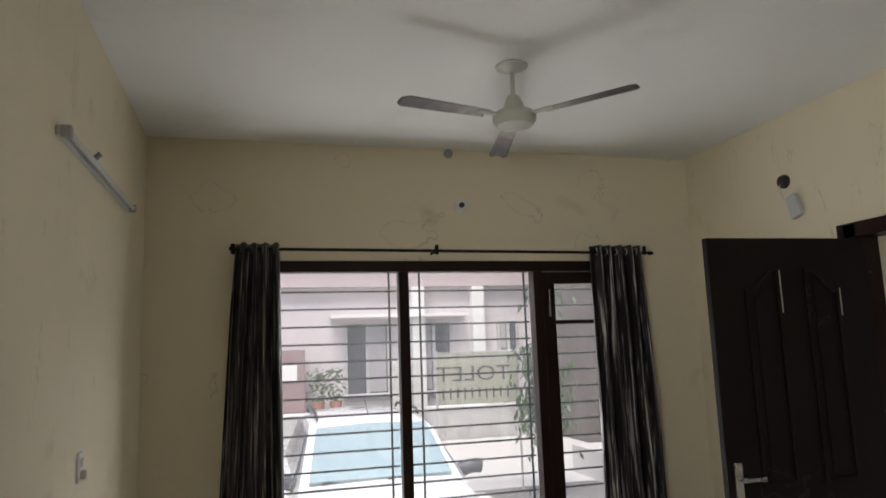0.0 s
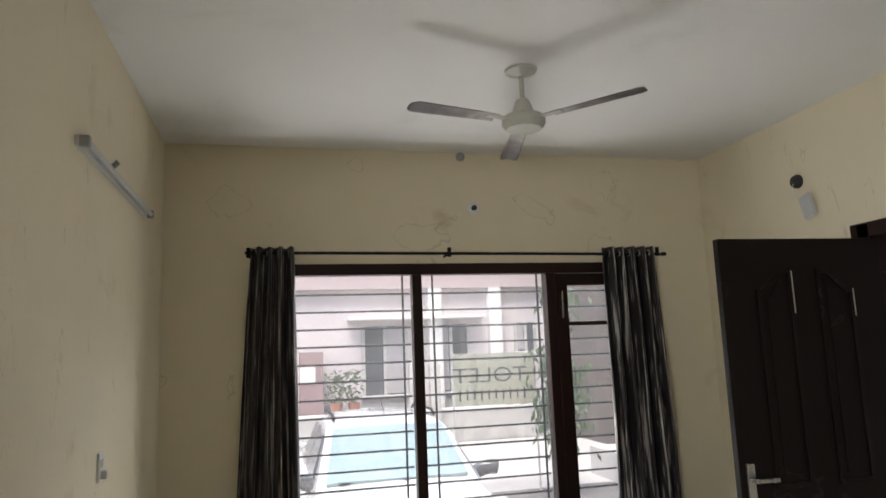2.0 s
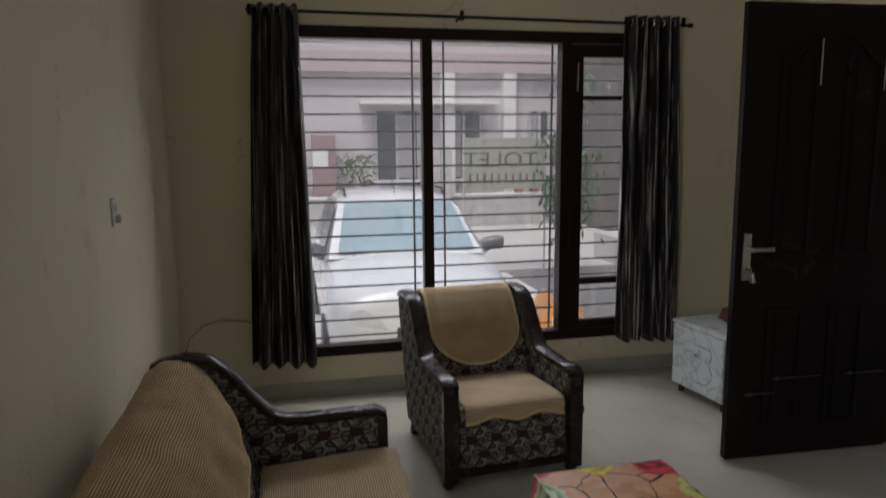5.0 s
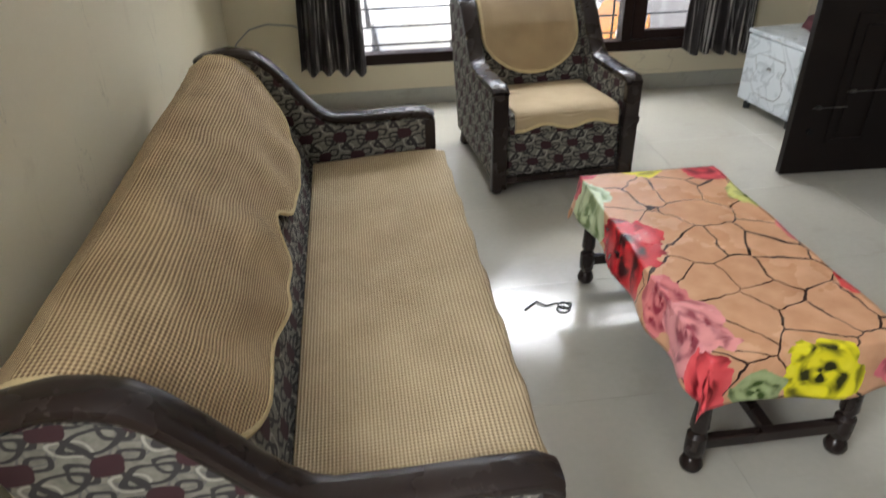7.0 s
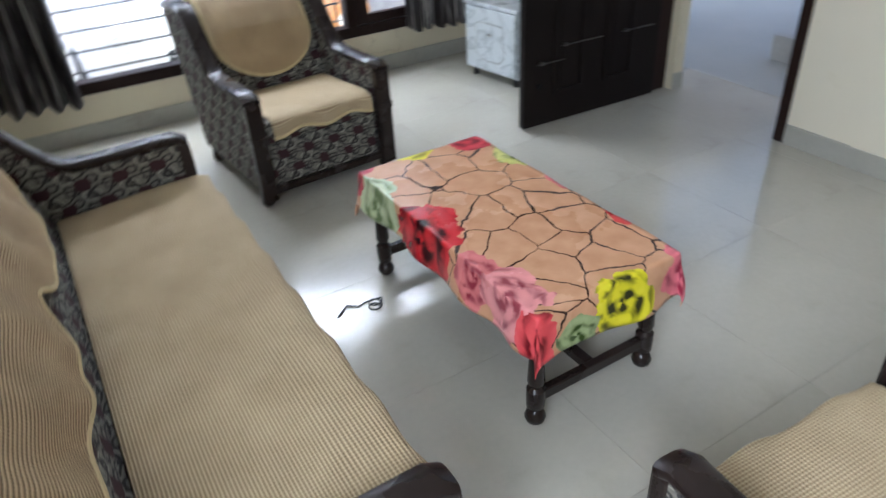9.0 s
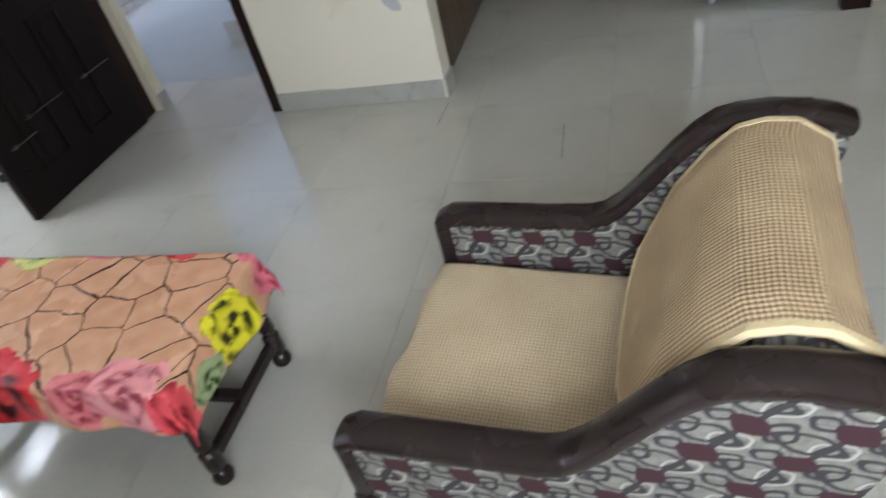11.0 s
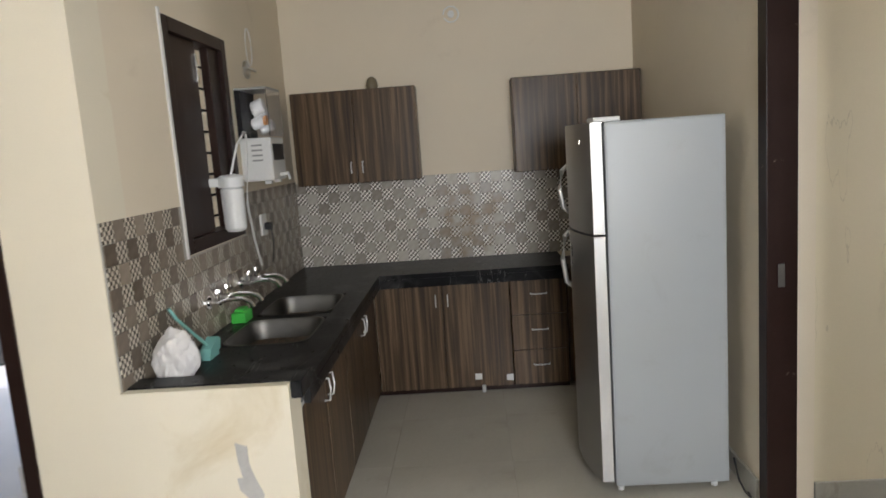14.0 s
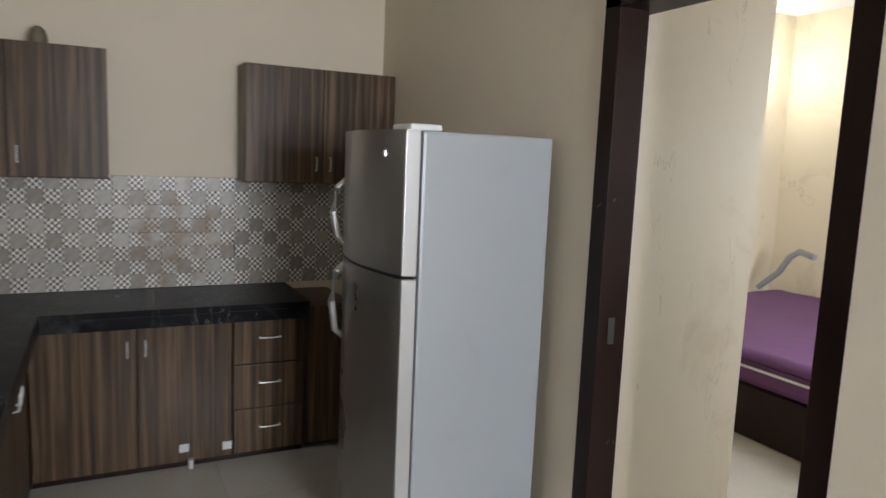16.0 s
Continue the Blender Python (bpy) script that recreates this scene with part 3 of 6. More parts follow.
def part(name, bm, material, parent=None, label="", smooth=False):
    bmesh.ops.recalc_face_normals(bm, faces=bm.faces[:])
    me = bpy.data.meshes.new(name)
    if smooth:
        for f in bm.faces:
            f.smooth = True
        for e in bm.edges:
            if len(e.link_faces) == 2 and e.calc_face_angle(0) > 0.7:
                e.smooth = False
    bm.to_mesh(me)
    bm.free()
    me.materials.append(material)
    ob = new(name, me)
    ob.parent = parent
    if label:
        tagged(ob, label)
    return ob


def thing(name, m, label, category, group="", kind=""):
    ob = new(name)
    ob.empty_display_size = 0.1
    ob.matrix_world = m
    return tagged(ob, label, category, group, kind)


def solid(name, bm, material, label, category="", group="", kind="", smooth=False):
    return tagged(part(name, bm, material, None, "", smooth), label, category, group, kind)


def structure(name, bm, material, label):
    return tagged(part(name, bm, material), label, "", "", "structure")

# ---- setting ----
H, RW, WW, KW, SW, BW = 2.905, 3.075, 4.33, 1.805, -0.515, 5.63
wb = bmesh.new()
# gap at y -0.45..0.55 is an added, unseen opening for the side lamp
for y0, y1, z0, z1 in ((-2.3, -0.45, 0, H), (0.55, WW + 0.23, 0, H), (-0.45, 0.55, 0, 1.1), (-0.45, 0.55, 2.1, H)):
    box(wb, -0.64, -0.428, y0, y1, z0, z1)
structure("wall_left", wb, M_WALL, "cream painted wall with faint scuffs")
wb = bmesh.new()
for x0, x1, z0, z1 in ((-0.428, 0.10, 0, H), (2.50, RW + 0.2, 0, H), (0.10, 2.50, 0, 0.247), (0.10, 2.50, 2.187, H)):
    box(wb, x0, x1, WW, WW + 0.23, z0, z1)
structure("wall_window", wb, M_WALL, "cream painted wall round a wide window")
wb = bmesh.new()
box(wb, RW, RW + 0.2, 3.045, WW, 0, H)
box(wb, RW, RW + 0.2, 2.125, 3.045, 2.2, H)
box(wb, RW + 0.132, RW + 0.2, 2.93, 3.045, 0, 2.2)
structure("wall_entrance", wb, M_WALL, "cream painted wall with the entrance opening")
structure("wall_pier", bx(RW, RW + 0.2, KW, 2.125, 0, H), M_WALL_LIT, "cream painted pier beside the entrance, daylight put into its colour")
wb = bmesh.new()
for x0, x1, z0, z1 in ((RW + 0.2, 3.745, 0, H), (4.48, BW + 0.2, 0, H), (3.745, 4.48, 0, 1.185), (3.745, 4.48, 2.17, H)):
    box(wb, x0, x1, KW, KW + 0.2, z0, z1)
structure("wall_kitchen_window", wb, M_KWALL, "beige painted kitchen wall with a window")
structure("wall_kitchen_back", bx(BW, BW + 0.2, SW, KW, 0, H), M_KWALL, "beige painted kitchen back wall")
wb = bmesh.new()
for x0, x1, z0, z1 in ((2.615, 2.745, 0, H), (3.63, BW + 0.2, 0, H), (2.745, 3.63, 2.09, H)):
    box(wb, x0, x1, SW - 0.2, SW, z0, z1)
structure("wall_south", wb, M_KWALL, "beige painted wall with the bedroom doorway")
wb = bmesh.new()
for y0, y1, z0, z1 in ((-2.3, -1.40, 0, H), (-1.40, -0.715, 2.09, H)):
    box(wb, 2.615, 2.72, y0, y1, z0, z1)
box(wb, -0.64, 2.72, -2.42, -2.3, 0, H)
structure("wall_return", wb, M_KWALL, "beige painted return wall with a closed door")
wb = bmesh.new()
box(wb, 3.64, 3.76, -1.29, -0.715, 0, H)
box(wb, 3.76, 6.10, -1.29, -1.17, 0, H)
structure("wall_bedroom_passage", wb, M_WALL, "cream painted wall of the bedroom passage")
structure("wall_bedroom_south", bx(2.6, 6.2, -4.72, -4.6, 0, H), M_WALL, "cream painted end wall of the bedroom")
structure("wall_bedroom_east", bx(6.1, 6.2, -4.6, -1.17, 0, H), M_WALL, "cream painted side wall of the bedroom")
structure("wall_bedroom_west", bx(2.6, 2.7, -4.6, -2.42, 0, H), M_WALL, "cream painted side wall of the bedroom")
structure("ceiling_extension", bx(-0.64, 2.72, -2.42, SW - 0.2, H, H + 0.12), M_CEIL, "white painted ceiling")
structure("ceiling", bx(-0.64, BW + 0.2, SW - 0.2, WW + 0.23, H, H + 0.12), M_CEIL, "white painted ceiling with faint stains")
structure("ceiling_bedroom", bx(2.72, 6.2, -4.72, SW - 0.2, H, H + 0.12), M_CEIL, "white painted bedroom ceiling")
floor = structure("floor", bx(-0.64, BW + 0.2, -2.42, WW + 0.23, -0.11, -0.012), M_GROUT, "polished grey-green vitrified tile floor")
structure("floor_bedroom", bx(2.72, 6.2, -4.72, SW - 0.2, -0.1, -0.004), M_TILE, "polished pale bedroom floor")
sk = bmesh.new()
for x0, x1, y0, y1 in ((-0.428, RW, WW - 0.012, WW), (RW - 0.012, RW, 3.06, WW - 0.012), (RW - 0.015, RW, 1.25, 2.118),
                       (2.603, 2.742, SW, SW + 0.012), (3.68, 5.0, SW, SW + 0.012), (3.628, 3.64, -1.29, -0.72),
                       (RW + 0.128, RW + 0.205, 2.922, 2.93), (RW - 0.015, 3.20, 1.231, 1.243)):
    box(sk, x0, x1, y0, y1, 0.0, 0.095, 0.003)
box(sk, -0.428, -0.408, SW + 0.012, WW - 0.012, 0.0, 0.125, 0.003)
structure("trim_skirting_top", bx(-0.428, -0.406, SW + 0.012, WW - 0.012, 0.1252, 0.129, 0.001), M_OUTW, "chipped white paint on top of the skirting")
structure("baseboard", sk, M_SKIRT, "grey stone tile skirting")

# ---- entrance door ----
df = thing("door_frame", pose(0, 0, 0), "dark brown painted wooden door frame", "door frame", kind="structure")
part("jamb", bx(RW - 0.008, RW + 0.13, 2.123, 2.175, 0, 2.2, 0.004), M_DARK, df)
part("jamb", bx(RW - 0.008, RW + 0.13, 2.985, 3.06, 0, 2.2, 0.004), M_DARK, df)
part("head", bx(RW - 0.008, RW + 0.13, 2.123, 3.10, 2.13, 2.205, 0.004), M_DARK, df)


def panel_door(width, height, thick, m, name, label):
    """A leaf with four moulded panels; hinge on the z axis, running along -x, face towards -y."""
    d = thing(name, m, label, "door", kind="structure")
    part("leaf", bx(-width, 0, 0, thick, 0.012, height, 0.003), M_LEAF_DOOR, d)
    for x0, x1, rise in ((-0.80 * width, -0.58 * width, 1), (-0.425 * width, -0.207 * width, 0)):
        for z0, z1, arch in ((0.16, 0.74, 0.0), (0.98, height - 0.24, 0.10)):
            def outline(o):
                pts = [(x0 + o, z0 + o), (x1 - o, z0 + o)]
                for k in range(9):
                    s = k / 8
                    c = s if rise else 1 - s
                    pts.append((x1 - o + (x0 - x1 + 2 * o) * s, z1 - o + arch * (0.5 + 0.5 * math.cos(math.pi * c))))
                return pts
            a, b = [outline(o) for o in (0.0, 0.022)]
            for face, out in ((0.0, -1), (thick, 1)):
                mb = bmesh.new()  # raised moulding round the panel, then the raised field
                n_ = len(a)
                ring = [[mb.verts.new((x, face + out * h, z)) for x, z in q] for q, h in ((a, 0.0), (a, 0.009), (b, 0.011), (b, 0.0))]
                for p, q in zip(ring, ring[1:]):
                    for k in range(n_):
                        mb.faces.new((p[k], p[(k + 1) % n_], q[(k + 1) % n_], q[k]))
                part("moulding", mb, M_LEAF_DOOR, d)
                fb = bmesh.new()
                prism(fb, outline(0.05), "y", face, face + out * 0.005)
                part("panel", fb, M_LEAF_DOOR, d)
    return d


door = panel_door(0.87, 2.115, 0.038, pose(RW - 0.008, 2.945, 0, 0, 0, -2.4), "door_1", "open dark brown panelled wooden entrance door")
hp = part("handle_plate", bx(-0.84, -0.80, -0.012, -0.001, 0.885, 1.10, 0.004), M_STEEL, door, "worn steel handle plate")
hb = rod(bmesh.new(), (-0.82, -0.012, 1.03), (-0.82, -0.05, 1.03), 0.009)
sweep(hb, [(-0.82, -0.05, 1.03), (-0.765, -0.052, 1.03), (-0.71, -0.046, 1.028)], 0.016, 0.02)
part("lever", hb, M_STEEL, hp)
kb = rod(bmesh.new(), (-0.82, -0.01, 0.94), (-0.82, -0.022, 0.94), 0.012)
box(kb, -0.822, -0.818, -0.045, -0.02, 0.93, 0.947)
for k in range(3):
    rod(kb, (-0.815 + 0.006 * k, -0.035, 0.925), (-0.81 + 0.012 * k, -0.03, 0.875), 0.004, 6)
part("keys", kb, M_CHROME, hp, "small bunch of steel keys in the lock")
for x0, x1, z in ((-0.66, -0.40, 0.405), (-0.27, -0.06, 0.405), (-0.80, -0.64, 0.335)):
    bb = rod(bmesh.new(), (x0, -0.016, z), (x1, -0.016, z), 0.0035, 8)
    box(bb, x0 + 0.02, x0 + 0.04, -0.020, 0.0, z - 0.008, z + 0.008, 0.002)
    part("bolt", bb, M_SINK, door, "worn steel sliding bolt")
# pale strips: worn paint plus the highlight on the moulding edge, as colour
for x, z0, z1 in ((-0.506, 1.76, 1.96), (-0.181, 1.74, 1.87)):
    part("worn_edge_highlight", bx(x - 0.005, x + 0.002, -0.0135, -0.0112, z0, z1, 0.0008), M_EDGE_LIGHT, door, "pale worn moulding edge, its highlight put into the colour")
part("door_stop", rod(bmesh.new(), (-0.78, -0.012, 0.22), (-0.78, 0.0, 0.22), 0.014, 12), M_IRON, door)

# ---- bedroom door frame and closed door ----
f2 = thing("door_frame", pose(0, 0, 0), "dark brown painted bedroom door frame", "door frame", kind="structure")
part("jamb", bx(3.56, 3.635, SW - 0.10, SW + 0.018, 0, 2.085, 0.004), M_DARK, f2)
part("jamb", bx(2.746, 2.830, SW - 0.14, SW - 0.018, 0, 2.085, 0.004), M_DARK, f2)
part("head", bx(2.742, 3.635, SW - 0.14, SW + 0.018, 2.02, 2.095, 0.004), M_DARK, f2)
part("strike_plate", bx(3.556, 3.562, SW - 0.05, SW - 0.025, 0.94, 1.03, 0.002), M_SINK, f2, "steel strike plate")
f3 = thing("door_frame", pose(0, 0, 0), "dark brown painted frame of a closed door", "door frame", kind="structure")
part("jamb", bx(2.600, 2.70, -0.715, -0.530, 0, 2.085, 0.004), M_DARK, f3)
part("jamb", bx(2.600, 2.70, -1.46, -1.40, 0, 2.085, 0.004), M_DARK, f3)
part("head", bx(2.600, 2.70, -1.46, -0.530, 2.02, 2.095, 0.004), M_DARK, f3)
d3 = panel_door(0.68, 2.015, 0.035, pose(2.612, -1.398, 0, 0, 0, -90), "door_2", "closed dark brown panelled wooden door")
part("bolt", rod(bmesh.new(), (-0.66, -0.012, 0.30), (-0.48, -0.012, 0.30), 0.008), M_STEEL, d3)

# ---- window ----
win = thing("window_1", pose(0, 0, 0), "wide dark-framed window with an iron grille", "window", kind="structure")
for x0, x1, z0, z1 in ((0.10, 0.17, 0.247, 2.187), (2.43, 2.50, 0.247, 2.187), (0.17, 2.43, 2.12, 2.187), (0.17, 2.43, 0.247, 0.31), (1.885, 1.945, 0.31, 2.12)):
    part("window_frame", bx(x0, x1, WW - 0.010, WW + 0.08, z0, z1, 0.004), M_DARK, win)
part("mullion", bx(1.011, 1.071, WW - 0.006, WW + 0.07, 0.31, 2.12, 0.004), M_DARK, win)
sash = part("sash", bx(1.95, 2.03, WW - 0.003, WW + 0.045, 0.315, 2.115, 0.004), M_DARK, win)
for x0, x1, z0, z1 in ((2.345, 2.427, 0.315, 2.115), (2.03, 2.345, 2.04, 2.115), (2.03, 2.345, 0.315, 0.367), (2.03, 2.345, 1.78, 1.805), (2.03, 2.345, 0.605, 0.645)):
    part("sash_rail", bx(x0, x1, WW - 0.003, WW + 0.045, z0, z1, 0.003), M_DARK, win)
part("latch", bx(1.985, 1.995, WW - 0.014, WW - 0.001, 1.83, 2.0, 0.002), M_STEEL, win, "small steel latch")
for x0, x1, z0, z1 in ((0.17, 1.011, 0.31, 2.12), (1.071, 1.885, 0.31, 2.12), (2.03, 2.345, 0.367, 2.04)):
    p = part("pane", bx(x0, x1, WW + 0.034, WW + 0.038, z0, z1), M_PANE, win)
    p.visible_shadow = False
for k in range(17):
    z = 0.337 + 0.1046 * k
    for x0, x1 in ((0.17, 1.011), (1.071, 1.885), (1.945, 2.43)):
        part("grille_bar", rod(bmesh.new(), (x0, WW + 0.10, z), (x1, WW + 0.10, z), 0.006, 6), M_IRON, win)
for x in (0.968, 1.161, 1.863):
    part("grille_bar", rod(bmesh.new(), (x, WW + 0.105, 0.30), (x, WW + 0.105, 2.13), 0.007, 6), M_IRON, win)
structure("window_sill", bx(0.06, 2.54, WW + 0.09, WW + 0.29, 0.22, 0.246, 0.004), M_OUTW, "pale outer window sill")

# ---- curtains ----
rodt = thing("curtain_rod", pose(0, 0, 0), "thin dark metal curtain rod above the window", "curtain rod")
part("pole", rod(bmesh.new(), (0.03, 4.20, 2.238), (2.655, 4.20, 2.222), 0.009, 10), M_IRON, rodt)
for x in (0.05, 1.22, 2.62):
    b = rod(bmesh.new(), (x, 4.20, 2.23), (x, WW + 0.001, 2.23), 0.007, 8)
    rod(b, (x, 4.195, 2.21), (x, 4.195, 2.265), 0.012, 8)
    part("bracket", b, M_IRON, rodt)
part("finial", lathe(bmesh.new(), [(0.006, 0), (0.014, 0.01), (0.012, 0.03), (0.004, 0.04)], 12, pose(2.65, 4.20, 2.222, 0, 90, 0)), M_IRON, rodt)
def curtain(xt0, xt1, xb0, xb1, folds, label, seed):
    def fn(a, b):
        s = b ** 0.8
        x = (xt0 + (xt1 - xt0) * a) * (1 - s) + (xb0 + (xb1 - xb0) * a) * s
        ph = a * folds * 2 * math.pi
        dep = 0.042 + 0.012 * math.sin(a * 9 + seed)
        wave = math.sin(ph + 0.35 * math.sin(b * 5 + seed) * b)
        y = 4.20 + dep * wave + 0.012 * math.sin(b * 7 + a * 13 + seed) * b
        z = 2.268 - (2.268 - 0.26) * b + 0.012 * math.sin(ph + 1) * b - 0.02 * a * b
        return (x, y, z, a * (xt1 - xt0) * 2.6 + seed, 2 * b)
    c = thing("curtain", pose(0, 0, 0), label, "curtain", "window curtains")
    part("cloth", sheet(bmesh.new(), folds * 14, 30, fn, 0.002), M_CURT, c)
    for k in range(folds):
        a = (k + 0.5) / folds
        ring = bmesh.new()
        x = xt0 + (xt1 - xt0) * a
        pts = [(x, 4.20 + 0.020 * math.cos(q * math.pi / 6), 2.23 + 0.020 * math.sin(q * math.pi / 6)) for q in range(13)]
        for p, q in zip(pts, pts[1:]):
            rod(ring, p, q, 0.004, 6)
        part("eyelet", ring, M_STEEL, c)


curtain(0.064, 0.300, -0.03, 0.335, 4, "dark curtain with silver-grey vertical stripes, drawn aside", 0.3)
curtain(2.239, 2.59, 2.235, 2.66, 5, "dark curtain with silver-grey vertical stripes, drawn aside", 1.7)


# ---- ceiling fan ----
fan = thing("ceiling_fan", pose(1.29, 3.02, H), "dusty ivory three-blade ceiling fan", "fan")
part("canopy", lathe(bmesh.new(), [(0.075, -0.004), (0.072, -0.012), (0.03, -0.03), (0.014, -0.034)], 24), M_FAN, fan, smooth=True)
part("downrod", rod(bmesh.new(), (0, 0, -0.03), (0, 0, -0.17), 0.011, 12), M_FAN, fan)
part("motor_cap", lathe(bmesh.new(), [(0.015, -0.14), (0.03, -0.15), (0.042, -0.18), (0.05, -0.205), (0.052, -0.215)], 20), M_FAN, fan, smooth=True)
part("motor", lathe(bmesh.new(), [(0.05, -0.210), (0.085, -0.222), (0.098, -0.24), (0.098, -0.262), (0.08, -0.285), (0.03, -0.295), (0.008, -0.297)], 28), M_FAN, fan, smooth=True)
for ang in (197, 305, 78):
    m4 = pose(0, 0, -0.245, 0, 0, ang)
    b = bx(0.085, 0.20, -0.018, 0.018, -0.004, 0.002, 0.002)
    bmesh.ops.transform(b, matrix=m4, verts=b.verts[:])
    arm = part("blade_arm", b, M_FAN, fan)

    def bladefn(a, c):
        x = 0.15 + 0.43 * a
        w = 0.036 + 0.012 * a
        if a > 0.94:
            w *= 1 - ((a - 0.94) / 0.06) ** 2 * 0.35
        y = (c - 0.5) * 2 * w
        return (x, y, -0.004 + 0.11 * y + 0.008 * (1 - (2 * c - 1) ** 2) - 0.012 * a, x, y)
    b = sheet(bmesh.new(), 18, 8, bladefn, 0.0025)
    bmesh.ops.transform(b, matrix=m4, verts=b.verts[:])
    part("blade", b, M_BLADE, fan, "dust-darkened blade")

# ---- small fittings on the walls ----
tl = thing("tube_light", pose(-0.428, 2.56, 2.365), "unlit grey fluorescent tube batten on the wall", "light")
part("batten", bx(0, 0.018, 0, 1.22, -0.017, 0.017, 0.004), M_TUBE, tl)
part("tube", rod(bmesh.new(), (0.034, 0.03, 0.0), (0.034, 1.19, 0.0), 0.011, 14), M_TUBE, tl, "dull grey-white tube", True)
for y in (0.0, 1.185):
    part("end_cap", bx(0.010, 0.046, y, y + 0.03, -0.018, 0.018, 0.005), M_GREYP, tl)
part("starter", rod(bmesh.new(), (0.02, 0.42, 0.02), (0.045, 0.42, 0.045), 0.011, 10), M_GREYP, tl)
sw = thing("switch_plate", pose(-0.428, 3.034, 1.275), "small white switch plate with a dangling plug", "switch")
part("plate", bx(0, 0.010, -0.032, 0.032, -0.052, 0.052, 0.003), M_WHITEP, sw)
for y in (-0.014, 0.014):
    part("rocker", bx(0.008, 0.014, y - 0.009, y + 0.009, 0.0, 0.03, 0.002), M_WHITEP, sw)
part("plug", bx(0.008, 0.03, -0.012, 0.012, -0.042, -0.012, 0.005), M_TUBE, sw)
so = thing("lamp_holder", pose(1.42, WW, 2.537), "round white lamp holder on the wall", "lamp holder")
part("rose", lathe(bmesh.new(), [(0.042, 0.0), (0.042, 0.010), (0.030, 0.022), (0.022, 0.024)], 20, pose(0, 0, 0, 90, 0, 0)), M_WHITEP, so, smooth=True)
part("socket_hole", lathe(bmesh.new(), [(0.017, 0.02), (0.017, 0.04), (0.012, 0.042)], 16, pose(0, 0, 0, 90, 0, 0)), M_BLACKP, so)
st = lathe(bmesh.new(), [(0.03, 0.0), (0.028, 0.012), (0.018, 0.018)], 14, pose(1.35, WW - 0.001, 2.875, 90, 0, 0))
solid("ceiling_hook_plate", st, M_GREYP, "small grey round plate high on the wall", "plate")
dv = thing("doorbell_chime", pose(RW, 3.42, 2.52), "greyed plastic box hanging by a wire from a wall point", "doorbell")
part("wall_rose", lathe(bmesh.new(), [(0.04, 0), (0.04, 0.012), (0.03, 0.03), (0.012, 0.034)], 18, pose(0, 0, 0, 0, -90, 0)), M_BLACKP, dv, "dark round rose", True)
part("wire", sweep(bmesh.new(), [(-0.03, 0, 0), (-0.04, 0.005, -0.05), (-0.025, 0.0, -0.10)], 0.006, 0.006, 6), M_WHITEP, dv)
cb = bx(-0.040, -0.008, -0.036, 0.036, -0.22, -0.09, 0.006)
bmesh.ops.transform(cb, matrix=pose(0, -0.035, -0.01, -16, 0, 0), verts=cb.verts[:])
part("case", cb, M_TUBE, dv, "greyed plastic case")
solid("wall_cable", sweep(bmesh.new(), [(-0.41, 4.29, 0.10), (-0.41, 4.29, 0.30), (-0.38, 4.30, 0.42), (-0.30, 4.315, 0.49), (-0.20, 4.318, 0.515), (-0.06, 4.318, 0.50), (0.05, 4.318, 0.45)], 0.008, 0.008, 6), M_GREYP, "grey cable looped along the wall", "cable")

# ---- seats ----
def arm_curve(depth, top, lift=0.0):
    """Points (y, z) along an armrest, front to back."""
    low = 0.484 + lift
    pts = [(0.0, low - 0.014), (0.03, low + 0.004), (0.12, low + 0.003), (0.24, low - 0.001), (0.36, low)]
    for k in range(1, 9):
        s = k / 8
        pts.append((0.36 + 0.30 * s, low + (top - 0.004 - low) * (3 * s * s - 2 * s ** 3)))
    pts.append((0.71, top + 0.002))
    pts.append((depth - 0.075, top - 0.003))
    pts.append((depth - 0.03, top - 0.012))
    pts.append((depth, top - 0.028))
    return pts


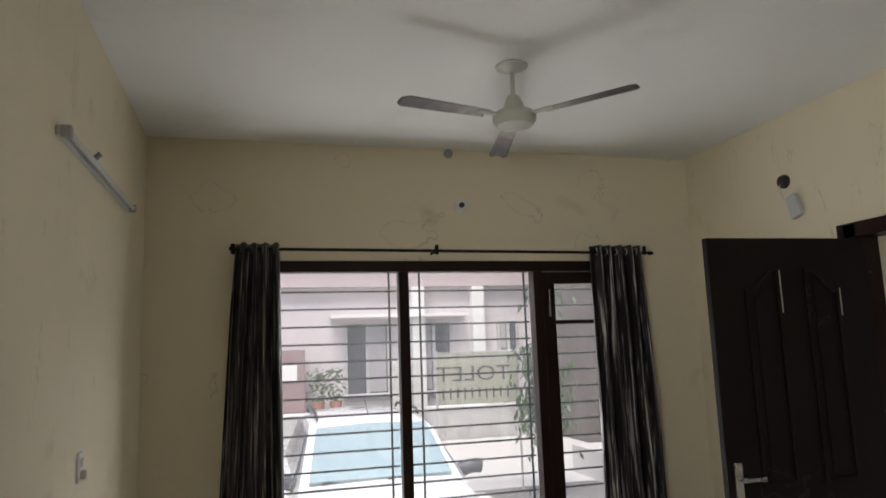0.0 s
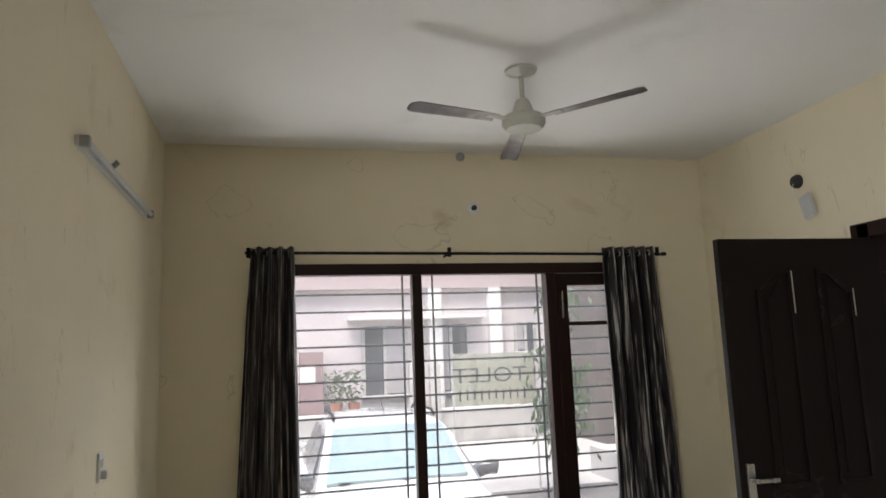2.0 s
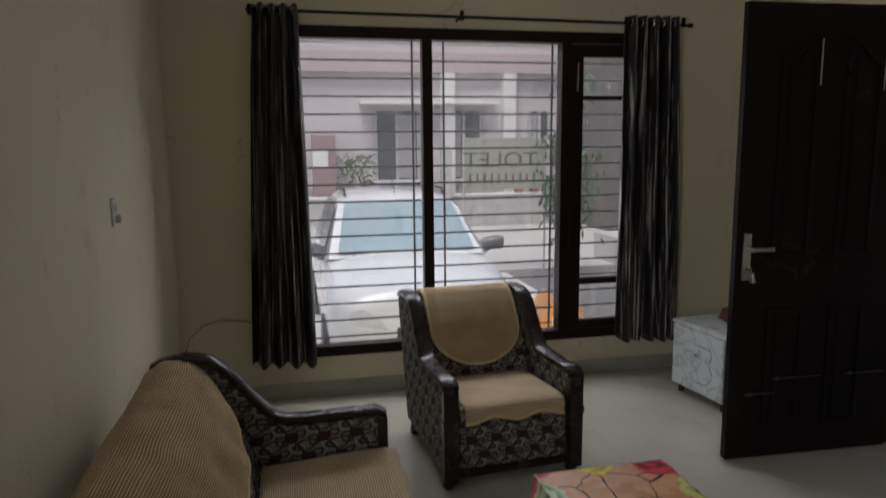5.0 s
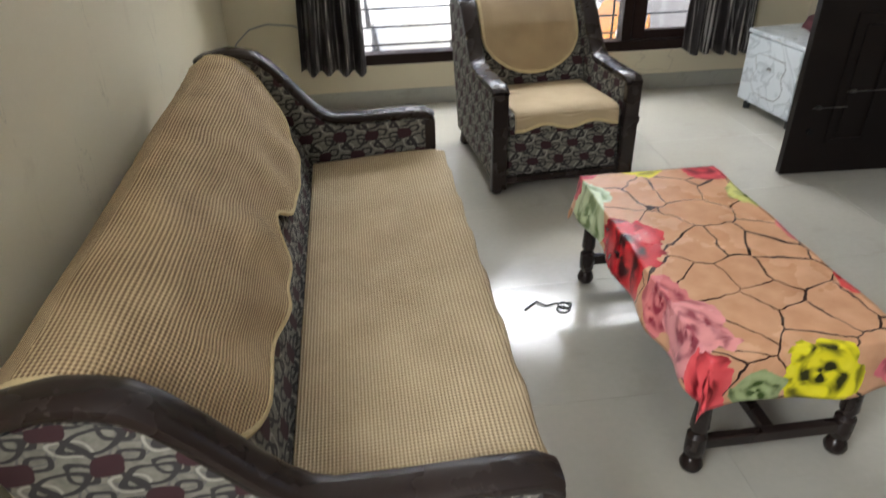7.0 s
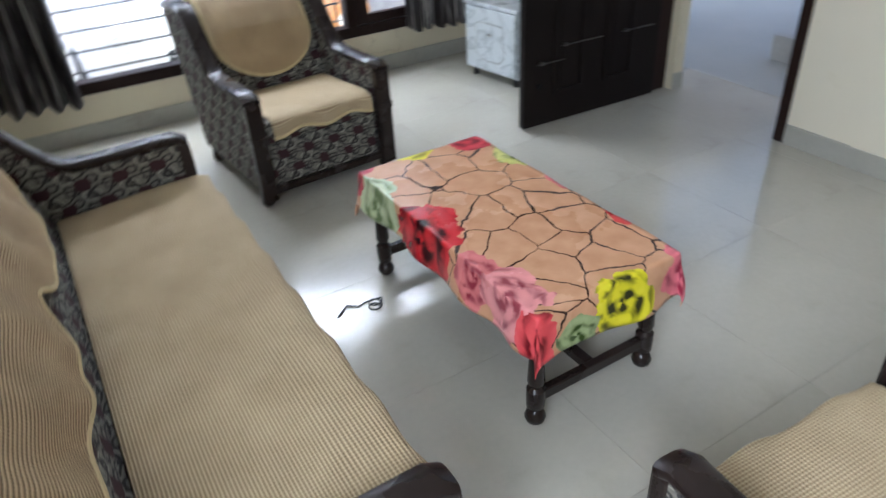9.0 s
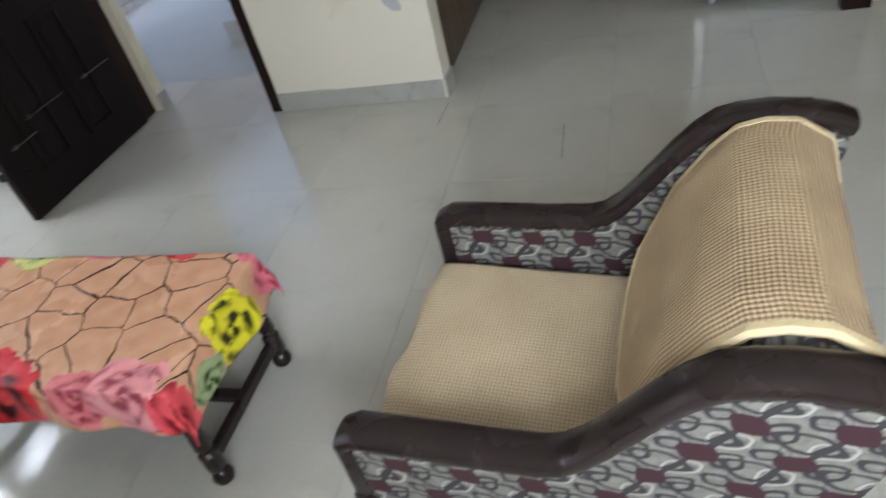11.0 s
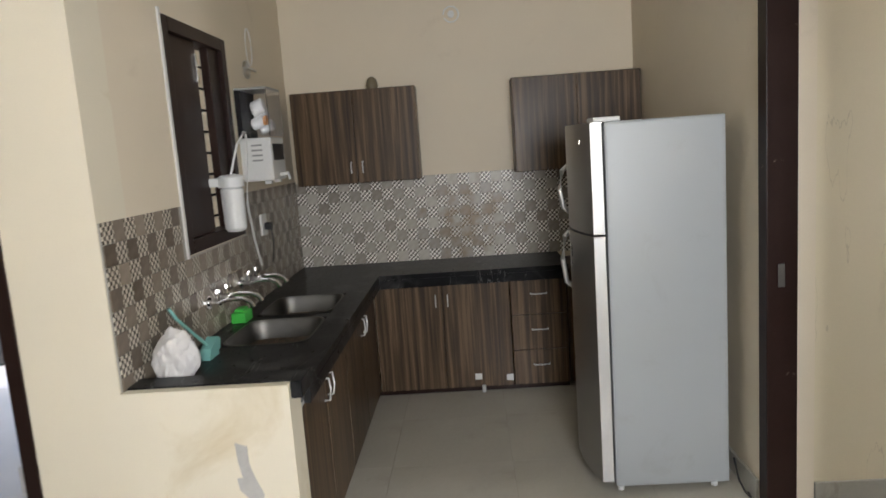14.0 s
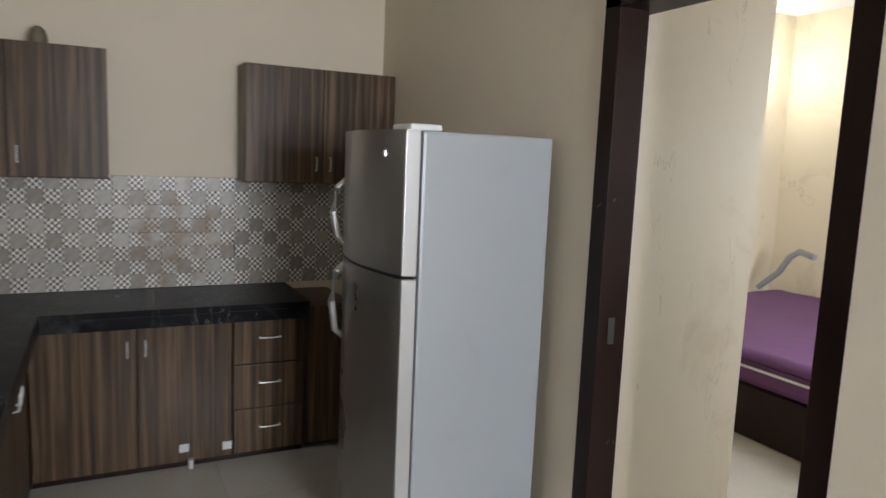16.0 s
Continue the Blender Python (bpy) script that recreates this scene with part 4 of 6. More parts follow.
def seat_unit(name, length, m, label, category, group, depth=0.84, top=0.735, arm_depth=0.0, arm_top=0.0):
    s = thing(name, m, label, category, group)
    h, aw = length / 2, 0.072
    ad = arm_depth or depth
    part("seat_base", box_uv(bx(-h + aw, h - aw, 0.03, depth - 0.12, 0.07, 0.27, 0.012)), M_UPH, s)
    sc = bx(-h + aw + 0.004, h - aw - 0.004, 0.005, depth - 0.26, 0.272, 0.375, 0.03)
    for v in sc.verts:
        if v.co.z > 0.32:
            v.co.z -= 0.07 * max(0, v.co.y - 0.1)
    part("seat_cushion", box_uv(sc), M_UPH, s, smooth=True)
    bk = bmesh.new()
    g = depth - 0.86
    out = [(0.46, 0.30), (0.50 + 0.2 * g, 0.45), (0.57 + 0.7 * g, 0.60), (0.63 + g, 0.69), (0.68 + g, top - 0.01), (0.74 + g, top), (depth - 0.06, top - 0.02), (depth - 0.03, 0.60), (depth - 0.14, 0.10), (0.56, 0.10)]
    prism(bk, out, "x", -h + aw + 0.002, h - aw - 0.002)
    part("backrest", box_uv(bk), M_UPH, s)
    curve = arm_curve(ad, arm_top or top, 0.024 if arm_top else 0.0)
    for sx in (-1, 1):
        x0, x1 = sx * (h - aw), sx * h
        ab = bmesh.new()
        out = [(0.02, 0.08)] + [(y if y > 0.02 else 0.02, z - 0.018) for y, z in curve[1:-1]] + [(ad - 0.004, top - 0.055), (ad - 0.185, 0.08)]
        prism(ab, out, "x", min(x0, x1) + 0.004, max(x0, x1) - 0.004)
        part("arm_panel", box_uv(ab), M_UPH, s)
        wx = sx * (h - aw / 2)
        part("armrest", sweep(bmesh.new(), [(wx, y, z) for y, z in curve], aw + 0.006, 0.034, 14, 0.7), M_BLACKWOOD, s, "dark polished wooden armrest", True)
        pb = bx(wx - 0.034, wx + 0.034, -0.010, 0.032, 0.03, curve[0][1], 0.008)
        box(pb, wx - 0.038, wx + 0.038, -0.015, 0.036, 0.29, 0.325, 0.008)
        part("front_post", pb, M_BLACKWOOD, s, "dark wooden front post")
        for y in (0.03, ad - 0.24):
            part("foot", lathe(bmesh.new(), [(0.022, 0.0), (0.03, 0.012), (0.03, 0.03), (0.022, 0.08)], 12, pose(wx, y + 0.01, 0)), M_BLACKWOOD, s)
    part("front_rail", bx(-h + aw, h - aw, 0.0, 0.03, 0.055, 0.085, 0.005), M_BLACKWOOD, s)
    return s


def noise2(x, y, k=1.0):
    return noise.noise(Vector((x * k, y * k, 3.3)))


def seat_mat(length, m, label, seed, deep=0.52, drop=0.055, out=0.0):
    h = length / 2 - 0.1
    t = thing("seat_cover", m, label, "seat cover", "woven covers")

    def fn(a, b):
        x = -h + 2 * h * a
        s = -drop + (deep + drop - 0.055) * b
        if s < 0:
            y, z = -0.012 - out, 0.372 + s - 0.012 * math.sin(x * 28 + seed)
        else:
            y, z = s - 0.006 - out * max(0.0, 1 - s / 0.12), 0.384 - 0.07 * max(0, s - 0.1) + 0.004 * noise2(x + seed, s, 5)
            if s < 0.03:
                z -= 0.01 * (1 - s / 0.03)
        return (x, y, z, x, s)
    part("cloth", sheet(bmesh.new(), int(60 * length) + 20, 44, fn, 0.006), M_WEAVE, t)
    e = bmesh.new()
    pts = [fn(k / 60, 0.0)[:3] for k in range(61)]
    sweep(e, pts, 0.012, 0.014, 6)
    part("hem", e, M_HEM, t, "pale yellow stitched hem")


def back_mat(length, m, label, seed, round_edge, g=-0.02, up=-0.005):
    """A woven cover over the backrest; its lower edge is a half round on armchairs."""
    h = length / 2 - (0.10 if length < 1 else 0.075)
    t = thing("back_cover", m, label, "back cover", "woven covers")
    path = [(0.835, 0.62), (0.815, 0.715), (0.76, 0.752), (0.71, 0.754), (0.665, 0.742), (0.62, 0.698), (0.56, 0.61), (0.49, 0.46), (0.465, 0.395)]
    path = [(y + g * min(1, max(0, (y - 0.465) / 0.17)), z + (up if z > 0.65 else 0)) for y, z in path]
    seg = [0.0]
    for p, q in zip(path, path[1:]):
        seg.append(seg[-1] + math.dist(p, q))

    def along(d):
        d = min(max(d, 0), seg[-1])
        for k in range(len(seg) - 1):
            if d <= seg[k + 1]:
                f = (d - seg[k]) / (seg[k + 1] - seg[k])
                return [path[k][i] + (path[k + 1][i] - path[k][i]) * f for i in (0, 1)]

    def fn(a, b):
        x = -h + 2 * h * a
        u = 2 * a - 1
        if round_edge:
            low = seg[-1] - 0.20 * (1 - math.sqrt(max(0, 1 - 0.98 * u * u))) - 0.015
        else:
            low = seg[-1] - 0.085 - 0.30 * max(0, (a - 0.74) / 0.26) ** 2 - 0.16 * max(0, (0.12 - a) / 0.12) ** 2 - 0.06 * noise2(x + seed, 0.2, 2.2) - 0.07 * math.exp(-((x - 0.05) / 0.07) ** 2)
        d = low * b
        y, z = along(d)
        bulge = 0.012 + (0.030 if not round_edge else 0.006) * (0.5 + 0.9 * noise2(x * 1.5 + seed, d * 2, 3.0)) * min(1, b * 2)
        if not round_edge:  # slanting folds towards the lower edge
            fold = math.sin(26 * (a * length - 0.75 * d) + 3.5 * noise2(x, d, 2.5))
            bulge += 0.017 * fold * max(0.0, b - 0.35) * (0.6 + noise2(x + 4, d, 1.6))
        bulge *= 0.3 + 0.7 * min(1, 9 * a, 9 * (1 - a))
        return (x, y - bulge * 0.8, z + bulge * 0.35, x, d)
    part("cloth", sheet(bmesh.new(), int(50 * length) + 30, 50, fn, 0.006), M_WEAVE_V, t)
    e = bmesh.new()
    sweep(e, [fn(k / 70, 1.0)[:3] for k in range(71)], 0.018, 0.016, 6)
    for a in (0.0, 1.0):
        sweep(e, [fn(a, k / 40)[:3] for k in range(41)], 0.022, 0.018, 6)
    part("hem", e, M_HEM, t, "pale yellow stitched hem")


M_HEM = mat("straw_yellow_hem", (0.58, 0.46, 0.25), 0.9, var=0.2, scale=30, grain=0.2, gscale=200, bump=0.5)
SOFA = pose(0.545, 1.895, 0, 0, 0, 90)
CH1, CH2 = pose(1.165, 3.03, 0, 0, 0, 4), pose(1.20, 0.845, 0, 0, 0, 176)
seat_unit("sofa", 1.80, SOFA, "grey patterned sofa with dark wooden arms along the wall", "sofa", "", 0.875, 0.75, 0.818, 0.768)
seat_mat(1.80, SOFA, "long tan woven cover on the sofa seat", 0.4, 0.52, 0.10, 0.026)
back_mat(1.80, SOFA, "rumpled tan woven cover over the sofa back", 0.7, False, 0.025, 0.01)
for m, where, sd, wide, deep in ((CH1, "by the window", 1.3, 0.67, 0.875), (CH2, "facing the coffee table", 2.2, 0.70, 0.85)):
    seat_unit("armchair", wide, m, "grey patterned armchair with dark wooden arms " + where, "armchair", "sofa set armchairs", deep)
    seat_mat(wide, m, "tan woven cover on the armchair seat " + where, sd)
    back_mat(wide, m, "tan woven cover on the armchair back " + where, sd, True, deep - 0.855)

# ---- coffee table ----
tb = thing("coffee_table", pose(1.235, 1.845, 0), "low dark wooden coffee table with turned legs", "table")
part("tabletop", bx(-0.232, 0.232, -0.475, 0.475, 0.372, 0.400, 0.006), M_BLACKWOOD, tb)
prof = [(0.018, 0), (0.026, 0.008), (0.03, 0.022), (0.024, 0.04), (0.016, 0.048), (0.025, 0.06), (0.026, 0.085), (0.026, 0.12), (0.016, 0.13), (0.024, 0.15), (0.02, 0.22), (0.026, 0.27), (0.017, 0.285), (0.027, 0.30), (0.027, 0.373)]
for x in (-0.198, 0.198):
    for y in (-0.435, 0.435):
        part("leg", lathe(bmesh.new(), prof, 16, pose(x, y, 0)), M_BLACKWOOD, tb, smooth=True)
    part("apron", bx(x - 0.01, x + 0.01, -0.43, 0.43, 0.31, 0.372, 0.003), M_BLACKWOOD, tb)
for y in (-0.435, 0.435):
    part("stretcher", bx(-0.198, 0.198, y - 0.012, y + 0.012, 0.075, 0.11, 0.004), M_BLACKWOOD, tb)
    part("apron", bx(-0.188, 0.188, y - 0.01, y + 0.01, 0.31, 0.372, 0.003), M_BLACKWOOD, tb)

part("stretcher", bx(-0.016, 0.016, -0.42, 0.42, 0.078, 0.106, 0.004), M_BLACKWOOD, tb)


def clothfn(a, b):
    u, v = (2 * a - 1) * 0.36, (2 * b - 1) * 0.615
    hx, hy = 0.238, 0.482
    ox, oy = max(0, abs(u) - hx), max(0, abs(v) - hy)
    dp = math.hypot(ox, oy)
    flare = 0.16 + 0.22 * noise2(u * 2 + 5, v * 2, 3.5)
    x = math.copysign(min(abs(u), hx) + ox * flare, u)
    y = math.copysign(min(abs(v), hy) + oy * flare, v)
    z = 0.4035 + 0.0015 * noise2(u, v, 9) - dp * 0.97 + (0.01 if dp else 0) * noise2(u, v, 7)
    if dp and dp < 0.02:
        z += 0.004
    return (x, y, z, u, v)


tc_ = thing("tablecloth", pose(1.235, 1.845, 0), "glossy peach plastic table cover printed with red, pink and yellow roses", "tablecloth")
part("cloth", sheet(bmesh.new(), 66, 110, clothfn, 0.002), M_CLOTH, tc_)

# ---- cord on the floor, low cabinet ----
pts = []
for k in range(60):
    a = k / 59 * 4 * math.pi
    pts.append((0.905 + 0.022 * math.cos(a) + 0.0003 * k, 2.11 + 0.024 * math.sin(a) + 0.0006 * k, 0.004 + 0.0001 * k))
pts += [(0.89, 2.16, 0.004), (0.86, 2.15, 0.004), (0.83, 2.18, 0.004), (0.81, 2.165, 0.004), (0.78, 2.14, 0.004)]
solid("cord", sweep(bmesh.new(), pts, 0.005, 0.005, 6), M_BLACKP, "thin black coiled cord lying on the floor", "cord")
for pts in ([(3.014, 1.226, 0.0006), (2.923, 1.231, 0.0006), (2.811, 1.235, 0.0006)],
            [(2.737, 0.671, 0.0006), (2.604, 0.664, 0.0006), (2.483, 0.659, 0.0006)]):
    structure("floor_crack", sweep(bmesh.new(), pts, 0.003, 0.0012, 6), M_INK, "thin dark crack in a floor tile")
cab = thing("low_cabinet", pose(2.535, 3.49, 0, 0, 0, 7), "low white marble-print cabinet on short feet", "cabinet")
part("body", bx(0.012, 0.46, 0.0, 0.44, 0.05, 0.43, 0.004), M_MARBLE, cab)
part("top", bx(-0.008, 0.47, -0.01, 0.45, 0.43, 0.452, 0.005), M_MARBLE, cab)
dr = part("cabinet_door", bx(-0.008, 0.012, 0.006, 0.434, 0.06, 0.425, 0.004), M_MARBLE, cab)
for side in (0, 1):
    gpts = [(0.24, 0.345), (0.11, 0.340), (0.095, 0.310), (0.115, 0.265), (0.110, 0.235), (0.088, 0.205), (0.100, 0.160), (0.135, 0.125), (0.24, 0.120)]
    part("groove", sweep(bmesh.new(), [(-0.009, 0.44 - y if side else y, z) for y, z in gpts], 0.003, 0.004 if side else 0.006, 6), M_TUBE if side else M_GREYP, dr, "carved outline")
part("keyhole", bx(-0.012, -0.007, 0.205, 0.235, 0.27, 0.285, 0.002), M_STEEL, dr)
for x in (0.04, 0.42):
    for y in (0.04, 0.40):
        part("foot", rod(bmesh.new(), (x, y, 0), (x, y, 0.05), 0.018, 10), M_BLACKP, cab)
bag = bmesh.new()
bmesh.ops.create_icosphere(bag, subdivisions=3, radius=1.0)
for v in bag.verts:
    v.co = Vector((v.co.x * 0.12, v.co.y * 0.14, v.co.z * 0.055)) * (1 + 0.22 * noise.noise(v.co * 2.2))
bmesh.ops.translate(bag, vec=(2.76, 3.66, 0.505), verts=bag.verts[:])
zmin = min(v.co.z for v in bag.verts)
for v in bag.verts:
    v.co.z += 0.4525 - zmin
solid("cloth_bag", bag, M_MAROON, "dark maroon crumpled cloth bag on the cabinet", "bag", smooth=True)

# ---- kitchen ----
CT = 0.80
structure("counter_wall", bx(RW - 0.012, 3.20, 1.243, KW - 0.001, 0, 0.832), M_WALL_LIT, "cream painted end wall of the kitchen counter")
gp = bmesh.new()
prism(gp, [(1.40, 0.63), (1.44, 0.645), (1.436, 0.58), (1.425, 0.52), (1.385, 0.52), (1.40, 0.57)], "x", RW - 0.0145, RW - 0.010)
prism(gp, [(1.385, 0.5205), (1.445, 0.5205), (1.44, 0.48), (1.405, 0.44), (1.365, 0.435), (1.36, 0.46)], "x", RW - 0.0145, RW - 0.010)
solid("plaster_patch", gp, M_CONC, "grey patch where paint has flaked off the wall", "patch", kind="structure")

ct = thing("countertop", pose(0, 0, 0), "black granite L-shaped kitchen counter", "countertop")
for x0, x1, y0, y1 in ((3.2015, 3.68, 1.209, 1.803), (3.68, 4.64, 1.209, 1.33), (3.68, 4.64, 1.70, 1.803), (4.12, 4.20, 1.33, 1.70), (4.64, BW - 0.002, 1.209, 1.803), (5.10, BW - 0.002, 0.04, 1.209)):
    part("slab", bx(x0, x1, y0, y1, CT - 0.03, CT), M_GRANITE, ct)
part("fascia", bx(3.203, 5.12, 1.209, 1.234, CT - 0.085, CT - 0.031, 0.003), M_GRANITE, ct)
part("fascia", bx(5.10, 5.125, 0.04, 1.209, CT - 0.085, CT - 0.031, 0.003), M_GRANITE, ct)
part("slab_end", bx(3.085, 3.201, 1.205, 1.242, CT - 0.022, 0.836, 0.003), M_GRANITE, ct)
part("slab_end", bx(3.10, 3.201, 1.2425, KW - 0.002, 0.8325, 0.838), M_GRANITE, ct)

part("edge_rail", bx(3.205, 5.10, 1.246, 1.258, CT - 0.104, CT - 0.087, 0.002), M_TUBE, ct, "pale grey aluminium edge rail")


def sink(x0, x1):
    s = thing("sink", pose((x0 + x1) / 2, 1.515, CT), "steel kitchen sink bowl set in the granite", "sink", "kitchen sinks")
    w, d = (x1 - x0) / 2, 0.185
    b = bmesh.new()
    rings = []
    for f, z in ((1.03, 0.003), (0.98, 0.004), (0.95, -0.01), (0.90, -0.15), (0.80, -0.17)):
        ring = []
        for k in range(32):
            a = 2 * math.pi * k / 32
            c, q = math.cos(a), math.sin(a)
            ring.append(b.verts.new((w * f * math.copysign(abs(c) ** 0.35, c), d * f * math.copysign(abs(q) ** 0.35, q), z)))
        rings.append(ring)
    for p, q in zip(rings, rings[1:]):
        for k in range(32):
            b.faces.new((p[k], p[(k + 1) % 32], q[(k + 1) % 32], q[k]))
    b.faces.new(rings[-1])
    part("bowl", b, M_SINK, s, smooth=True)
    part("drain", rod(bmesh.new(), (0, 0, -0.17), (0, 0, -0.163), 0.03, 16), M_IRON, s)


sink(3.68, 4.12)
sink(4.20, 4.64)


def tap(x, label):
    t = thing("tap", pose(x, 1.795, 0.955), label, "tap", "wall taps")
    b = rod(bmesh.new(), (0, 0, 0), (0, -0.06, 0), 0.013, 12)
    rod(b, (0, 0, 0), (0, -0.008, 0), 0.03, 16)
    part("body", b, M_CHROME, t)
    part("spout", sweep(bmesh.new(), [(0, -0.05, 0.0), (0, -0.09, 0.012), (0, -0.15, 0.012), (0, -0.19, -0.005), (0, -0.205, -0.03)], 0.02, 0.02, 10), M_CHROME, t, smooth=True)
    part("knob", lathe(bmesh.new(), [(0.008, 0.0), (0.008, 0.03), (0.02, 0.034), (0.018, 0.05), (0.006, 0.054)], 14, pose(0, -0.045, 0.01)), M_CHROME, t, smooth=True)


for x in (3.86, 3.98, 4.30, 4.42):
    tap(x, "chrome wall-mounted tap over the sinks")

gt = thing("soap_tray", pose(4.13, 1.745, CT + 0.001), "bright green plastic soap tray by the sink", "tray")
part("tray", bx(-0.055, 0.055, -0.035, 0.035, 0.0, 0.05, 0.006), M_GREEN, gt)
part("sponge", bx(-0.04, 0.04, -0.022, 0.022, 0.05, 0.066, 0.005), M_GREEN, gt, "green scouring sponge")
br = thing("cleaning_brush", pose(3.53, 1.68, CT + 0.001), "teal plastic cleaning brush leaning on the tiles", "brush")
part("handle", sweep(bmesh.new(), [(-0.075, 0.105, 0.225), (-0.062, 0.085, 0.18), (-0.03, 0.05, 0.12), (0.0, 0.01, 0.06), (0.01, 0.0, 0.035)], 0.022, 0.014, 8), M_TEAL, br, smooth=True)
part("head", prism(bmesh.new(), [(-0.045, 0.022), (0.065, 0.022), (0.075, 0.06), (0.05, 0.075), (0.015, 0.06), (-0.03, 0.045)], "y", -0.022, 0.022), M_TEAL, br)
part("bristles", bx(-0.04, 0.06, -0.018, 0.018, 0.0, 0.021, 0.003), M_TEAL, br)


def crumpled(name, c, size, material, label, category, seed):
    b = bmesh.new()
    bmesh.ops.create_icosphere(b, subdivisions=4, radius=1.0)
    for v in b.verts:
        d = v.co.copy()
        k = 1 + 0.28 * noise.noise(d * 1.6 + Vector((seed, 0, 0))) + 0.14 * abs(noise.noise(d * 5 + Vector((0, seed, 0))))
        v.co = Vector((d.x * size[0], d.y * size[1], d.z * size[2])) * k
        v.co.z = max(v.co.z, -size[2] * 0.8)
    z0 = min(v.co.z for v in b.verts)
    bmesh.ops.translate(b, vec=(c[0], c[1], c[2] - z0), verts=b.verts[:])
    return solid(name, b, material, label, category)


crumpled("plastic_bag", (3.27, 1.69, CT + 0.001), (0.068, 0.070, 0.100), M_BAG, "crumpled white polythene bag on the counter", "bag", 1.0)


def handle_on(parent, a, b, out):
    """A small bowed metal handle between two points, standing out along the vector."""
    a, b, o = Vector(a), Vector(b), Vector(out)
    part("handle", sweep(bmesh.new(), [a, a + o, (a + b) / 2 + o * 1.25, b + o, b], 0.008, 0.008, 8), M_SATIN, parent, "bright metal handle")


def cabinet_unit(name, lo, hi, face, doors, label, handles, group, drawers=0):
    """A laminate carcass with doors on the face named ('-x' or '-y')."""
    c = thing(name, pose(0, 0, 0), label, "cabinet", group)
    part("body", bx(lo[0] + (0.02 if face == "-x" else 0), hi[0], lo[1] + (0.02 if face == "-y" else 0), hi[1], lo[2], hi[2], 0.002), M_LAM, c)
    ax = 1 if face == "-x" else 0
    n = doors
    step = (hi[ax] - lo[ax]) / n
    for k in range(n):
        a0, a1 = lo[ax] + step * k + 0.003, lo[ax] + step * (k + 1) - 0.003
        rows = [(lo[2] + 0.004, hi[2] - 0.004)] if not drawers else [(lo[2] + 0.004 + (hi[2] - lo[2]) * q / drawers, lo[2] - 0.002 + (hi[2] - lo[2]) * (q + 1) / drawers) for q in range(drawers)]
        for z0, z1 in rows:
            if face == "-x":
                d = part("drawer_front" if drawers else "cabinet_door", bx(lo[0], lo[0] + 0.018, a0, a1, z0, z1, 0.002), M_LAM, c)
            else:
                d = part("cabinet_door", bx(a0, a1, lo[1], lo[1] + 0.018, z0, z1, 0.002), M_LAM, c)
            mid = (a0 + a1) / 2
            if drawers:
                handle_on(d, (lo[0], mid - 0.05, (z0 + z1) / 2 + 0.02), (lo[0], mid + 0.05, (z0 + z1) / 2 + 0.02), (-0.022, 0, 0))
            elif handles:
                inner = a1 - 0.035 if k % 2 == 0 else a0 + 0.035
                zz = z1 - 0.10 if handles == "top" else z0 + 0.10
                if face == "-x":
                    handle_on(d, (lo[0], inner, zz - 0.035), (lo[0], inner, zz + 0.035), (-0.02, 0, 0))
                else:
                    handle_on(d, (inner, lo[1], zz - 0.045), (inner + 0.012, lo[1], zz + 0.045), (0, -0.022, 0))
    return c


G1 = "kitchen base cabinets"
cabinet_unit("base_cabinet", (3.205, 1.262, 0.03), (4.12, 1.79, CT - 0.086), "-y", 2, "brown striped laminate base cabinet under the sinks", "top", G1)
cabinet_unit("base_cabinet", (4.125, 1.262, 0.03), (5.15, 1.79, CT - 0.086), "-y", 2, "brown striped laminate base cabinet under the sinks", "top", G1)
cabinet_unit("base_cabinet", (5.155, 0.405, 0.03), (5.62, 1.258, CT - 0.086), "-x", 2, "brown striped laminate base cabinet with two doors", "top", G1)
cabinet_unit("drawer_unit", (5.155, 0.05, 0.03), (5.62, 0.40, CT - 0.086), "-x", 1, "brown striped laminate unit with three drawers", "", G1, 3)
cabinet_unit("side_panel_unit", (5.155, -0.20, 0.03), (5.62, 0.046, CT - 0.035), "-x", 1, "dark laminate end panel beside the fridge", "", G1)
pl = bmesh.new()
box(pl, 3.21, 5.17, 1.29, 1.31, 0.0, 0.03)
box(pl, 5.18, 5.20, 0.05, 1.28, 0.0, 0.03)
structure("trim_plinth", pl, M_DARK, "dark recessed cabinet plinth")
for y, z in ((0.63, 0.10), (0.43, 0.085)):
    solid("sticker", bx(5.1505, 5.1545, y - 0.022, y + 0.022, z - 0.018, z + 0.022, 0.001), M_WHITEP, "small white sticker on a cabinet door", "sticker")
solid("cabinet_stop", rod(bmesh.new(), (5.145, 0.60, 0.0), (5.145, 0.60, 0.045), 0.012, 10), M_WHITEP, "small white leg under the cabinet", "stop")

G2 = "kitchen wall cabinets"
cabinet_unit("wall_cabinet", (5.42, 0.925, 1.368), (BW - 0.002, 1.735, 1.968), "-x", 2, "brown striped laminate wall cabinet with two doors", "low", G2)
cabinet_unit("wall_cabinet", (5.42, SW + 0.003, 1.368), (BW - 0.002, 0.302, 1.968), "-x", 2, "brown striped laminate wall cabinet above the fridge", "low", G2)
ob = lathe(bmesh.new(), [(0.035, 0), (0.04, 0.02), (0.03, 0.06), (0.012, 0.075)], 14, pose(5.49, 1.20, 1.9685))
solid("small_pot", ob, mat("brown_glaze", (0.17, 0.14, 0.09), 0.5), "small brown pot on top of the wall cabinet", "pot", smooth=True)
rs = bmesh.new()
ring = [(BW - 0.005, 0.66 + 0.05 * math.cos(k * math.pi / 8), 2.42 + 0.05 * math.sin(k * math.pi / 8)) for k in range(16)]
